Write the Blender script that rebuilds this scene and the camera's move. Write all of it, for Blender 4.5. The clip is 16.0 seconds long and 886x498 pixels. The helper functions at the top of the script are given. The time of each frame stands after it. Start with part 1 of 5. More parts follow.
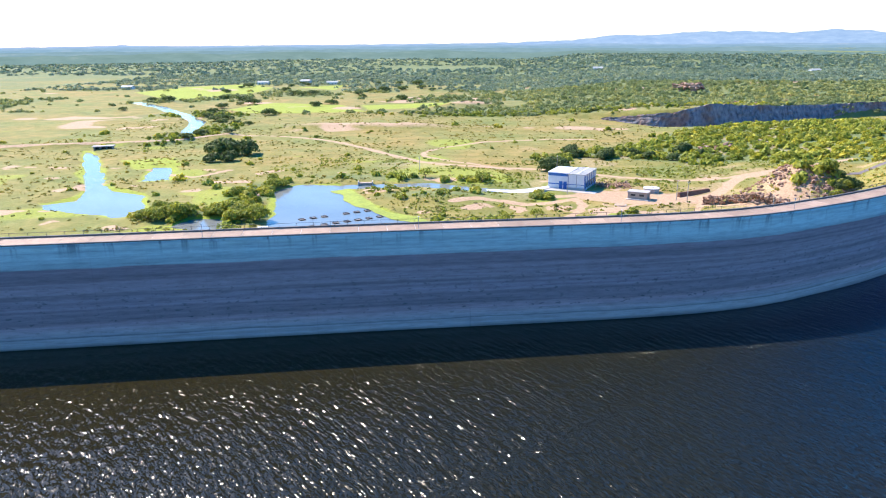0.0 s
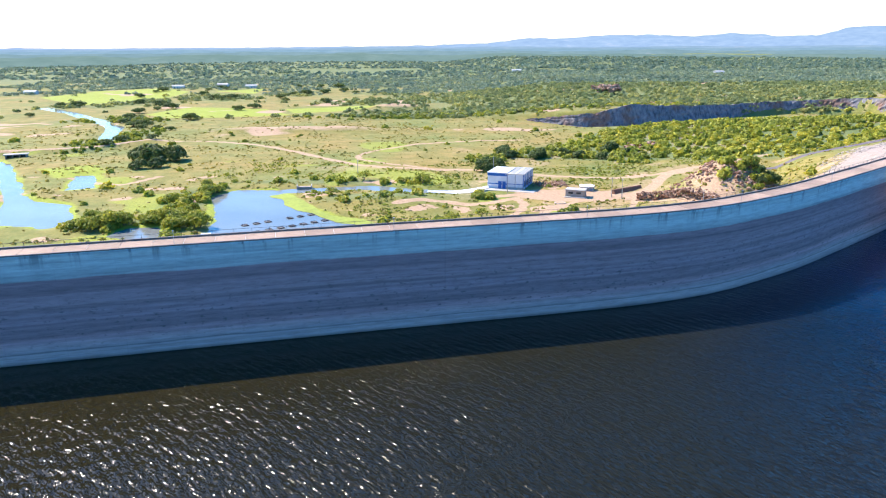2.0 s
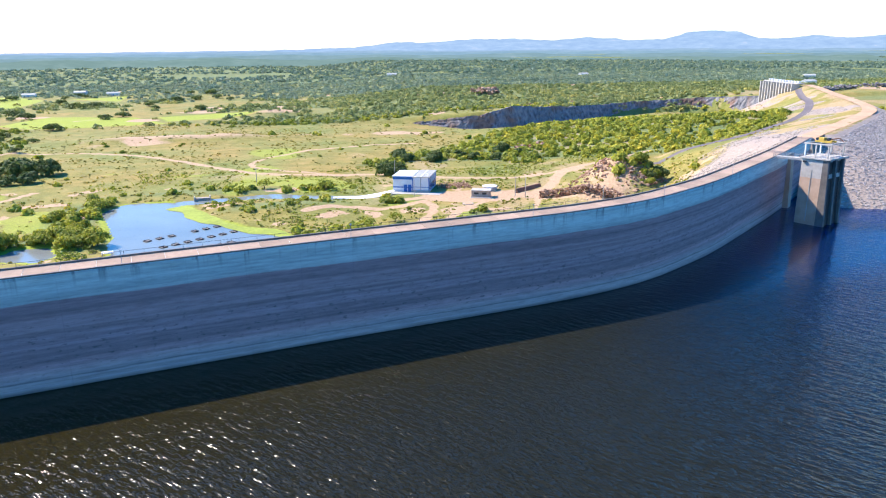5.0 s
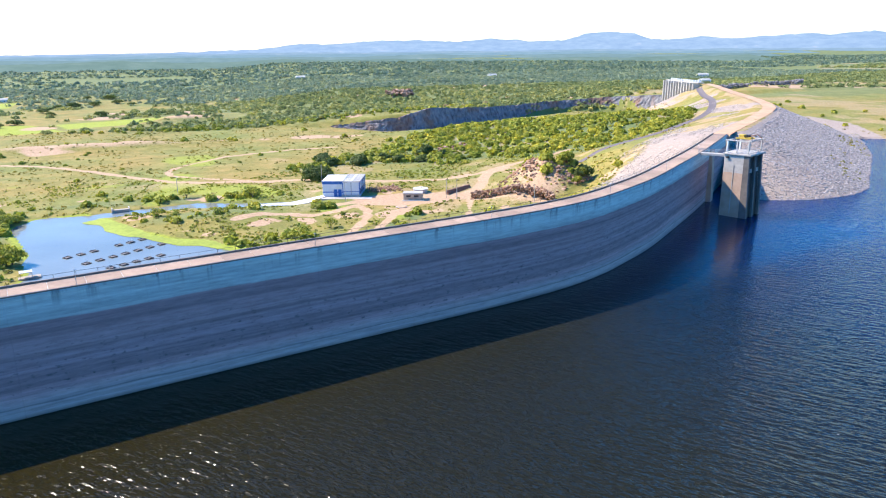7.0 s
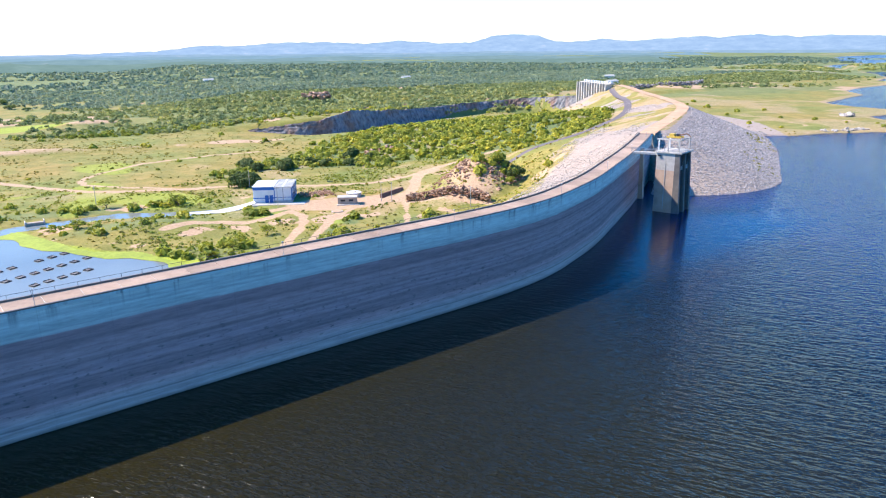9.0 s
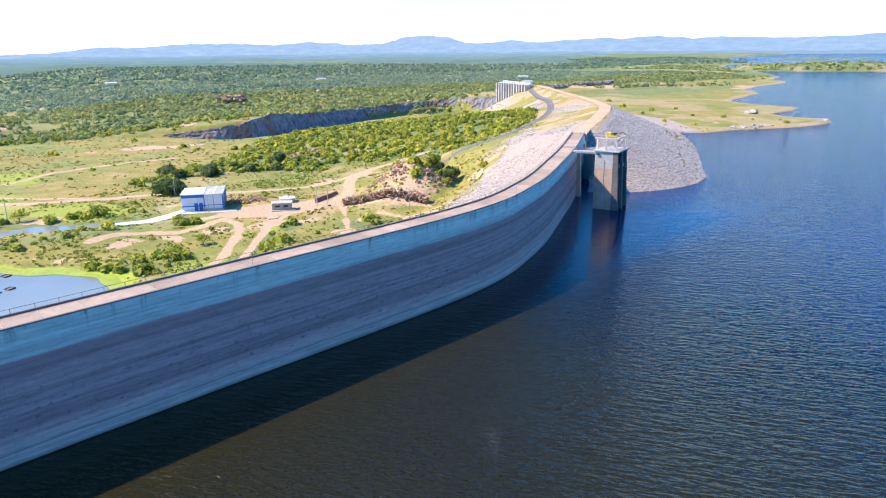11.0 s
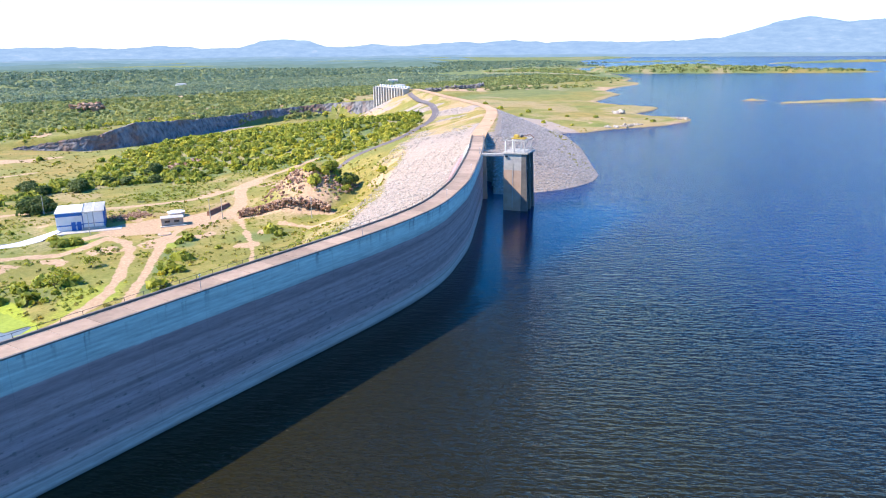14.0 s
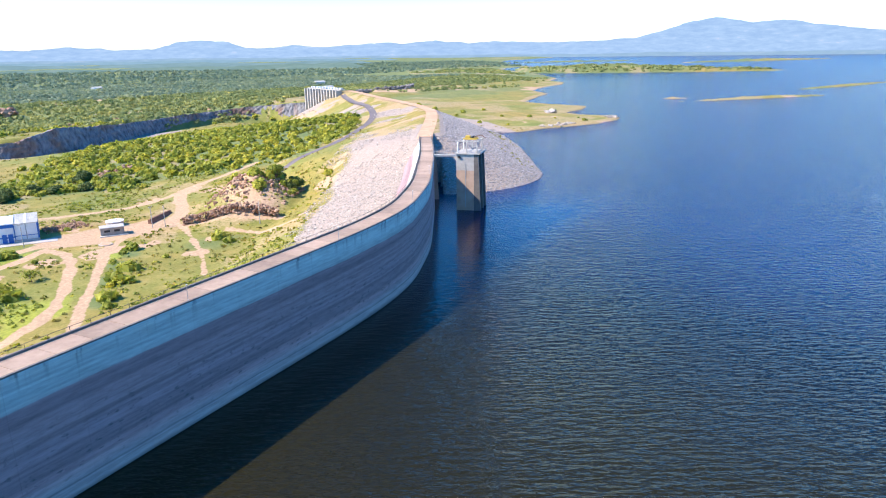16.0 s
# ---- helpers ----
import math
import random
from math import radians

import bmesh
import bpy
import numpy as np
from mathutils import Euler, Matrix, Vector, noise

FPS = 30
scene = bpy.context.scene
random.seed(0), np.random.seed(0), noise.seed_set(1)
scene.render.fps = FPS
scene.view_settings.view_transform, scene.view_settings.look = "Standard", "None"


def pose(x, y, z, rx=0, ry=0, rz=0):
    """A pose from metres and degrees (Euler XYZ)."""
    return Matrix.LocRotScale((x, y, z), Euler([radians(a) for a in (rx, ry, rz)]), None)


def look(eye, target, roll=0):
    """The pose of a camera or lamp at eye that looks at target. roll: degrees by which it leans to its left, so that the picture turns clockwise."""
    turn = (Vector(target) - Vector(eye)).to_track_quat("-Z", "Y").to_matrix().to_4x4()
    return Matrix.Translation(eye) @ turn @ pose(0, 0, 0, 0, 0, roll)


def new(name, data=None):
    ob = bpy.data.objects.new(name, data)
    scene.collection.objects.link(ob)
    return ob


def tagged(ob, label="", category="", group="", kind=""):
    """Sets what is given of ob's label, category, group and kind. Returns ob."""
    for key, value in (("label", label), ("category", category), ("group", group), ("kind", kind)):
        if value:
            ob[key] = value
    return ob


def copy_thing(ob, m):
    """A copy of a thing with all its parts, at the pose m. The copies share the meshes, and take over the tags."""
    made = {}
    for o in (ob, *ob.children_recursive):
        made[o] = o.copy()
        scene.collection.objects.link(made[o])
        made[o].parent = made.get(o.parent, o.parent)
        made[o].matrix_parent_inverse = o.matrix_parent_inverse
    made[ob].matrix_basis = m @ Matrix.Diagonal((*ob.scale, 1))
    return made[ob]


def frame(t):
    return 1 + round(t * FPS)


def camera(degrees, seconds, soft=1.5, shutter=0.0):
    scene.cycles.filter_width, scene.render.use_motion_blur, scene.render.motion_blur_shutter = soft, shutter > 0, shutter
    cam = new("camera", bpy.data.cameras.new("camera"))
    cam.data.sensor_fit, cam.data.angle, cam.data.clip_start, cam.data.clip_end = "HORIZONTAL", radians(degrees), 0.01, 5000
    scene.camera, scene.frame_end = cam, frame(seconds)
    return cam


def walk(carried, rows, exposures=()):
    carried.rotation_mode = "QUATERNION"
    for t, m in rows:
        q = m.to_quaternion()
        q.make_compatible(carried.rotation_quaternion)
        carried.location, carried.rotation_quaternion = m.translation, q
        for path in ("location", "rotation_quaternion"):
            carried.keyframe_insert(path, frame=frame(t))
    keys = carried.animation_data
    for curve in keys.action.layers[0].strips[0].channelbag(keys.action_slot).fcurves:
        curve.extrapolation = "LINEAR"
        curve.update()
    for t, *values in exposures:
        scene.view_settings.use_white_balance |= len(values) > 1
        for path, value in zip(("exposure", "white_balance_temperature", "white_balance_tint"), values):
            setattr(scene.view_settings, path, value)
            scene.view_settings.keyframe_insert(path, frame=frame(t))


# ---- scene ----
cam = camera(64.5, 16.0, soft=1.1)
PATH = [
    (0, (5.174, 4.642, 50.564), (4.912, 6.54, 49.992), -0.4),
    (0.5, (2.973, 3.855, 50.475), (2.765, 5.761, 49.905), -0.3),
    (1, (0.564, 3.139, 50.489), (0.412, 5.05, 49.92), -0.2),
    (1.5, (-1.964, 2.525, 50.59), (-2.058, 4.441, 50.022), -0.3),
    (2, (-4.303, 2.035, 50.507), (-4.341, 3.953, 49.941), -0.3),
    (2.5, (-6.707, 1.729, 50.502), (-6.687, 3.648, 49.937), -0.3),
    (3, (-9.222, 1.545, 50.566), (-9.146, 3.462, 50.002), -0.3),
    (3.5, (-11.675, 1.427, 50.517), (-11.539, 3.341, 49.955), -0.3),
    (4, (-14.056, 1.529, 50.543), (-13.862, 3.439, 49.983), -0.3),
    (6.5, (-25.706, 4.137, 51.277), (-25.211, 5.993, 50.72), -0.6),
    (7, (-27.975, 4.863, 51.411), (-27.419, 6.701, 50.855), -0.6),
    (7.5, (-30.223, 5.655, 51.54), (-29.607, 7.475, 50.983), -0.6),
    (8, (-32.58, 6.552, 51.649), (-31.905, 8.351, 51.092), -0.5),
    (8.5, (-34.844, 7.566, 51.7), (-34.113, 9.343, 51.145), -0.5),
    (11, (-44.931, 14.384, 51.912), (-43.935, 16.028, 51.36), -0.6),
    (11.5, (-46.817, 16.143, 51.921), (-45.769, 17.755, 51.37), -0.6),
    (12, (-48.462, 18.003, 51.955), (-47.365, 19.582, 51.404), -0.6),
    (12.5, (-50.044, 19.905, 51.994), (-48.896, 21.448, 51.444), -0.6),
    (13, (-51.613, 21.864, 51.989), (-50.416, 23.369, 51.44), -0.5),
    (13.5, (-53.009, 23.959, 52.056), (-51.766, 25.427, 51.508), -0.6),
    (14, (-54.541, 25.958, 52.122), (-53.249, 27.383, 51.576), -0.6),
    (14.5, (-56.103, 27.808, 52.234), (-54.764, 29.19, 51.688), -0.8),
    (15, (-57.882, 29.406, 52.376), (-56.496, 30.741, 51.83), -0.7),
    (15.5, (-59.833, 30.689, 52.537), (-58.412, 31.986, 51.989), -0.7),
    (16, (-61.829, 31.666, 52.628), (-60.393, 32.946, 52.081), -0.8),
]
walk(cam, [(t, look(e, g, r)) for t, e, g, r in PATH], [(0, 1.05, 5650, 13), (16, 1.05, 5650, 13)])

# ---- light ----
SUN_AZ = 56.0      # degrees to the left of +y
SUN_EL = 44.5
w = bpy.data.worlds.new("sky")
scene.world = w
w.use_nodes = True
wn = w.node_tree.nodes
sky = wn.new("ShaderNodeTexSky")
sky.sky_type = "NISHITA"
sky.sun_disc = False
sky.sun_elevation = radians(SUN_EL)
sky.sun_rotation = radians(-SUN_AZ)
sky.dust_density = 0.5
sky.air_density = 1.0
sky.ozone_density = 3.0
tint = wn.new("ShaderNodeHueSaturation")
tint.inputs["Saturation"].default_value = 1.5
w.node_tree.links.new(sky.outputs[0], tint.inputs["Color"])
w.node_tree.links.new(tint.outputs[0], wn["Background"].inputs[0])
wn["Background"].inputs[1].default_value = 0.14
sun = new("sun", bpy.data.lights.new("sun", "SUN"))
sun.data.energy = 5.0
sun.data.angle = radians(0.53)
sun.data.color = (1.0, 0.81, 0.57)
sdir = Vector((-math.sin(radians(SUN_AZ)) * math.cos(radians(SUN_EL)), math.cos(radians(SUN_AZ)) * math.cos(radians(SUN_EL)), math.sin(radians(SUN_EL))))
sun.matrix_world = look(sdir * 400, (0, 0, 0))


# ---- materials ----
def node_material(name):
    m = bpy.data.materials.new(name)
    m.use_nodes = True
    return m, m.node_tree.nodes, m.node_tree.links, m.node_tree.nodes["Principled BSDF"]


def noise_node(n, l, scale, detail=4.0, rough=0.6, vector=None, stretch=None, turn=0.0):
    t = n.new("ShaderNodeTexNoise")
    t.inputs["Scale"].default_value = scale
    t.inputs["Detail"].default_value = detail
    t.inputs["Roughness"].default_value = rough
    if vector is None:
        g = n.new("ShaderNodeNewGeometry")
        vector = g.outputs["Position"]
    if turn:
        tm = n.new("ShaderNodeMapping")
        tm.inputs["Rotation"].default_value = (0, 0, radians(turn))
        l.new(vector, tm.inputs["Vector"])
        vector = tm.outputs[0]
    if stretch:
        mp = n.new("ShaderNodeMapping")
        mp.inputs["Scale"].default_value = stretch
        l.new(vector, mp.inputs["Vector"])
        vector = mp.outputs[0]
    l.new(vector, t.inputs["Vector"])
    return t


def ramp_node(n, l, source, stops):
    r = n.new("ShaderNodeValToRGB")
    e = r.color_ramp.elements
    while len(e) < len(stops):
        e.new(0.5)
    for k, (p, c) in enumerate(stops):
        e[k].position = p
        e[k].color = (*c, 1) if len(c) == 3 else c
    l.new(source, r.inputs[0])
    return r


def mix_node(n, l, fac, a, b, mode="MIX"):
    m = n.new("ShaderNodeMix")
    m.data_type, m.blend_type = "RGBA", mode
    for value, key in ((fac, 0), (a, 6), (b, 7)):
        if isinstance(value, bpy.types.NodeSocket):
            l.new(value, m.inputs[key])
        elif key == 0:
            m.inputs[0].default_value = value
        else:
            m.inputs[key].default_value = (*value, 1)
    return m.outputs[2]


def bump_node(n, l, height, strength, distance, out):
    b = n.new("ShaderNodeBump")
    b.inputs["Strength"].default_value = strength
    b.inputs["Distance"].default_value = distance
    l.new(height, b.inputs["Height"])
    l.new(b.outputs[0], out)
    return b


def grainy(name, dark, light, scale=1.5, rough=0.85, bump=0.3, dist=0.05, metal=0.0, vary=0.0):
    """Two scales of mottling between two colours, with fine relief; vary: per-object tone."""
    m, n, l, p = node_material(name)
    a = noise_node(n, l, scale, 6)
    b = noise_node(n, l, scale * 0.13, 3)
    c1 = ramp_node(n, l, a.outputs[0], [(0.3, dark), (0.72, light)])
    c2 = ramp_node(n, l, b.outputs[0], [(0.35, [v * 0.75 for v in dark]), (0.7, light)])
    col = mix_node(n, l, 0.4, c1.outputs[0], c2.outputs[0])
    if vary:
        info = n.new("ShaderNodeObjectInfo")
        k = ramp_node(n, l, info.outputs["Random"], [(0, (1 - vary,) * 3), (1, (1 + vary,) * 3)])
        col = mix_node(n, l, 1.0, col, k.outputs[0], "MULTIPLY")
    l.new(col, p.inputs["Base Color"])
    p.inputs["Roughness"].default_value = rough
    p.inputs["Metallic"].default_value = metal
    bump_node(n, l, a.outputs[0], bump, dist, p.inputs["Normal"])
    return m


def stone_material(name, dark, light, scale=0.8):
    """Broken stone: tone of each stone by its island, plus grain."""
    m, n, l, p = node_material(name)
    g = n.new("ShaderNodeNewGeometry")
    info = n.new("ShaderNodeObjectInfo")
    add = n.new("ShaderNodeMath")
    add.operation = "ADD"
    l.new(g.outputs["Random Per Island"], add.inputs[0])
    l.new(info.outputs["Random"], add.inputs[1])
    fr = n.new("ShaderNodeMath")
    fr.operation = "FRACT"
    l.new(add.outputs[0], fr.inputs[0])
    c1 = ramp_node(n, l, fr.outputs[0], [(0, dark), (1, light)])
    a = noise_node(n, l, scale, 6)
    c2 = ramp_node(n, l, a.outputs[0], [(0.3, (0.7, 0.7, 0.7)), (0.7, (1.1, 1.08, 1.05))])
    l.new(mix_node(n, l, 1.0, c1.outputs[0], c2.outputs[0], "MULTIPLY"), p.inputs["Base Color"])
    p.inputs["Roughness"].default_value = 0.9
    bump_node(n, l, a.outputs[0], 0.5, 0.1, p.inputs["Normal"])
    return m


def dam_face_material():
    """Concrete with a clean upper band and the stains that changing lake levels leave below it."""
    m, n, l, p = node_material("stained_concrete")
    g = n.new("ShaderNodeNewGeometry")
    sep = n.new("ShaderNodeSeparateXYZ")
    l.new(g.outputs["Position"], sep.inputs[0])
    wob = noise_node(n, l, 0.22, 4, stretch=(0.25, 0.25, 1.6))
    wm = n.new("ShaderNodeMath")
    wm.operation = "MULTIPLY_ADD"
    wm.inputs[1].default_value = 0.9
    l.new(wob.outputs[0], wm.inputs[0])
    l.new(sep.outputs[2], wm.inputs[2])
    sc = n.new("ShaderNodeMath")
    sc.operation = "MULTIPLY"
    sc.inputs[1].default_value = 1 / 20.0
    l.new(wm.outputs[0], sc.inputs[0])
    bands = ramp_node(n, l, sc.outputs[0], [
        (0.02, (0.159, 0.138, 0.137)), (0.06, (0.428, 0.350, 0.338)), (0.105, (0.444, 0.356, 0.344)), (0.115, (0.206, 0.175, 0.179)),
        (0.125, (0.421, 0.338, 0.332)), (0.22, (0.473, 0.296, 0.294)), (0.27, (0.276, 0.188, 0.198)), (0.36, (0.318, 0.213, 0.224)), (0.385, (0.393, 0.264, 0.276)),
        (0.46, (0.367, 0.251, 0.263)), (0.475, (0.284, 0.194, 0.204)), (0.52, (0.393, 0.264, 0.270)), (0.62, (0.360, 0.239, 0.244)),
        (0.655, (0.276, 0.188, 0.198)), (0.732, (0.343, 0.226, 0.231)), (0.740, (0.427, 0.444, 0.420)), (0.765, (0.492, 0.528, 0.504)), (0.83, (0.543, 0.600, 0.571)), (0.98, (0.557, 0.612, 0.582))])
    bands.color_ramp.interpolation = "LINEAR"
    blot = noise_node(n, l, 1.3, 8, 0.72, stretch=(0.22, 0.22, 1.5))
    k = ramp_node(n, l, blot.outputs[0], [(0.3, (0.72, 0.71, 0.72)), (0.5, (0.97, 0.96, 0.96)), (0.72, (1.17, 1.16, 1.15))])
    col = mix_node(n, l, 1.0, bands.outputs[0], k.outputs[0], "MULTIPLY")
    spots = noise_node(n, l, 1.7, 3, 0.5, stretch=(0.5, 0.5, 1.1))
    s2 = ramp_node(n, l, spots.outputs[0], [(0.60, (0, 0, 0)), (0.70, (1, 1, 1))])
    low = ramp_node(n, l, sc.outputs[0], [(0.1, (0, 0, 0)), (0.25, (1, 1, 1)), (0.5, (0.6, 0.6, 0.6)), (0.68, (0, 0, 0))])
    sm = n.new("ShaderNodeMath")
    sm.operation = "MULTIPLY"
    l.new(s2.outputs[0], sm.inputs[0])
    l.new(low.outputs[0], sm.inputs[1])
    col = mix_node(n, l, sm.outputs[0], col, (0.14, 0.115, 0.12))
    lifts = noise_node(n, l, 1.0, 2, 0.5, stretch=(0.015, 0.015, 1.6))
    k3 = ramp_node(n, l, lifts.outputs[0], [(0.35, (0.82, 0.82, 0.83)), (0.5, (1.0, 1.0, 1.0)), (0.62, (1.12, 1.11, 1.1))])
    col = mix_node(n, l, 1.0, col, k3.outputs[0], "MULTIPLY")
    # runs of dirt down from the coping
    runs = noise_node(n, l, 0.8, 3, 0.5, stretch=(1.0, 1.0, 0.03))
    r2 = ramp_node(n, l, runs.outputs[0], [(0.55, (0, 0, 0)), (0.68, (1, 1, 1))])
    top = ramp_node(n, l, sc.outputs[0], [(0.80, (0, 0, 0)), (0.97, (1, 1, 1))])
    rm = n.new("ShaderNodeMath")
    rm.operation = "MULTIPLY"
    l.new(r2.outputs[0], rm.inputs[0])
    l.new(top.outputs[0], rm.inputs[1])
    col = mix_node(n, l, rm.outputs[0], col, (0.17, 0.18, 0.19))
    l.new(col, p.inputs["Base Color"])
    p.inputs["Roughness"].default_value = 0.9
    fine = noise_node(n, l, 2.2, 6, 0.7)
    bump_node(n, l, fine.outputs[0], 0.35, 0.06, p.inputs["Normal"])
    return m


def water_material(name, deep, ripple, rough, wave, chop, turn=0.0, spec=0.5):
    m, n, l, p = node_material(name)
    a = noise_node(n, l, ripple, 2, 0.5, stretch=wave, turn=turn)
    b = noise_node(n, l, ripple * 3.1, 3, 0.6, stretch=(wave[0] * 1.3, wave[1], 1), turn=turn + 14 * bool(turn))
    big = noise_node(n, l, 0.012, 3)
    add = n.new("ShaderNodeMath")
    add.operation = "MULTIPLY_ADD"
    add.inputs[1].default_value = 0.42
    # small steep crests, few and apart
    crests = ramp_node(n, l, b.outputs[0], [(0.56, (0, 0, 0)), (0.72, (1, 1, 1))])
    l.new(crests.outputs[0], add.inputs[0])
    swell = noise_node(n, l, ripple * 0.3, 3, 0.6, stretch=wave, turn=turn)
    sw = n.new("ShaderNodeMath")
    sw.operation = "MULTIPLY_ADD"
    sw.inputs[1].default_value = 0.6
    l.new(swell.outputs[0], sw.inputs[0])
    l.new(a.outputs[0], sw.inputs[2])
    l.new(sw.outputs[0], add.inputs[2])
    col = ramp_node(n, l, big.outputs[0], [(0.3, [v * 0.75 for v in deep]), (0.7, [v * 1.2 for v in deep])])
    l.new(col.outputs[0], p.inputs["Base Color"])
    p.inputs["Roughness"].default_value = rough
    p.inputs["IOR"].default_value = 1.33
    p.inputs["Specular IOR Level"].default_value = spec
    bump_node(n, l, add.outputs[0], chop, 0.35, p.inputs["Normal"])
    return m


def lake_material():
    """Turbid olive water by the wall, bluer with x for reflected sky; wind ripples."""
    m = water_material("lake_water", (0.02, 0.02, 0.01), 1.05, 0.11, (0.36, 1.0, 1), 1.0, 48.0, 0.46)
    n, l, p = m.node_tree.nodes, m.node_tree.links, m.node_tree.nodes["Principled BSDF"]
    g = n.new("ShaderNodeNewGeometry")
    sep = n.new("ShaderNodeSeparateXYZ")
    l.new(g.outputs["Position"], sep.inputs[0])
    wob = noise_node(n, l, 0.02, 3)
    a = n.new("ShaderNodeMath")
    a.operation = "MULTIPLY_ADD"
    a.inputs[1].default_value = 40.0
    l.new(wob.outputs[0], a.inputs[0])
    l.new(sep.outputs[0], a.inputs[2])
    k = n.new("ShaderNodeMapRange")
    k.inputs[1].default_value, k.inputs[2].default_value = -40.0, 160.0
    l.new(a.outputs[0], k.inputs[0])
    # the sky's blue reflection goes into the base colour as x grows
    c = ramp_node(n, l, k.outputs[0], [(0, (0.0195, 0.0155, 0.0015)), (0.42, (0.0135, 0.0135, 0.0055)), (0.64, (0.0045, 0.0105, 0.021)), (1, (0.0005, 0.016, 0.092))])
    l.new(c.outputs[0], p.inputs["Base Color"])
    # sheltered calm strip in the lee of the wall
    lee = n.new("ShaderNodeMath")
    lee.operation = "MULTIPLY_ADD"
    lee.inputs[1].default_value = 0.25
    l.new(sep.outputs[0], lee.inputs[0])
    lee.inputs[2].default_value = 124.0
    off = n.new("ShaderNodeMath")
    off.operation = "SUBTRACT"
    l.new(lee.outputs[0], off.inputs[0])
    l.new(sep.outputs[1], off.inputs[1])
    calm = n.new("ShaderNodeMapRange")
    calm.interpolation_type = "SMOOTHSTEP"
    calm.inputs[1].default_value, calm.inputs[2].default_value, calm.inputs[3].default_value = 4.0, 22.0, 0.2
    l.new(off.outputs[0], calm.inputs[0])
    openw = n.new("ShaderNodeMapRange")
    openw.interpolation_type = "SMOOTHSTEP"
    openw.inputs[1].default_value, openw.inputs[2].default_value = 110.0, 190.0
    l.new(sep.outputs[0], openw.inputs[0])
    both = n.new("ShaderNodeMath")
    both.operation = "MAXIMUM"
    l.new(calm.outputs[0], both.inputs[0])
    l.new(openw.outputs[0], both.inputs[1])
    for node in n:
        if node.bl_idname == "ShaderNodeBump":
            node.inputs["Distance"].default_value = 0.56
            l.new(both.outputs[0], node.inputs["Strength"])
    return m


def ground_material():
    """Dry grassland: green and straw, with bare soil, lush patches and rock where the masks lie."""
    m, n, l, p = node_material("grassland")
    at = n.new("ShaderNodeAttribute")
    at.attribute_name = "cover"
    sep = n.new("ShaderNodeSeparateColor")
    l.new(at.outputs["Color"], sep.inputs[0])
    big = noise_node(n, l, 0.018, 5, 0.6)
    mid = noise_node(n, l, 0.11, 6, 0.65)
    fine = noise_node(n, l, 0.9, 6, 0.7)
    g1 = ramp_node(n, l, mid.outputs[0], [(0.28, (0.115, 0.125, 0.02)), (0.46, (0.215, 0.195, 0.036)), (0.58, (0.32, 0.255, 0.07)), (0.74, (0.45, 0.33, 0.15))])
    g2 = ramp_node(n, l, fine.outputs[0], [(0.3, (0.11, 0.118, 0.018)), (0.5, (0.235, 0.205, 0.042)), (0.74, (0.41, 0.31, 0.11))])
    grass = mix_node(n, l, 0.5, g1.outputs[0], g2.outputs[0])
    g3 = ramp_node(n, l, big.outputs[0], [(0.35, (0.70, 0.90, 0.66)), (0.65, (1.10, 0.97, 0.90))])
    grass = mix_node(n, l, 1.0, grass, g3.outputs[0], "MULTIPLY")

    def mask(chan, lo, hi, wobble):
        w1 = n.new("ShaderNodeMath")
        w1.operation = "MULTIPLY_ADD"
        w1.inputs[1].default_value = wobble
        l.new(fine.outputs[0], w1.inputs[0])
        l.new(sep.outputs[chan], w1.inputs[2])
        return ramp_node(n, l, w1.outputs[0], [(lo + wobble * 0.5, (0, 0, 0)), (hi + wobble * 0.5, (1, 1, 1))]).outputs[0]

    lush = ramp_node(n, l, fine.outputs[0], [(0.3, (0.19, 0.245, 0.015)), (0.7, (0.36, 0.40, 0.03))])
    soil = ramp_node(n, l, fine.outputs[0], [(0.3, (0.34, 0.215, 0.125)), (0.55, (0.45, 0.315, 0.19)), (0.75, (0.57, 0.43, 0.285))])
    rock = ramp_node(n, l, fine.outputs[0], [(0.3, (0.22, 0.17, 0.14)), (0.5, (0.33, 0.27, 0.225)), (0.75, (0.44, 0.375, 0.32))])
    scrub = ramp_node(n, l, mid.outputs[0], [(0.3, (0.10, 0.14, 0.038)), (0.6, (0.155, 0.185, 0.055)), (0.85, (0.29, 0.255, 0.11))])
    grass = mix_node(n, l, at.outputs["Alpha"], grass, scrub.outputs[0])
    col = mix_node(n, l, mask(1, 0.35, 0.65, 0.3), grass, lush.outputs[0])
    col = mix_node(n, l, mask(0, 0.3, 0.6, 0.45), col, soil.outputs[0])
    col = mix_node(n, l, mask(2, 0.35, 0.6, 0.4), col, rock.outputs[0])
    l.new(col, p.inputs["Base Color"])
    p.inputs["Roughness"].default_value = 0.95
    bump_node(n, l, fine.outputs[0], 0.6, 0.25, p.inputs["Normal"])
    return m


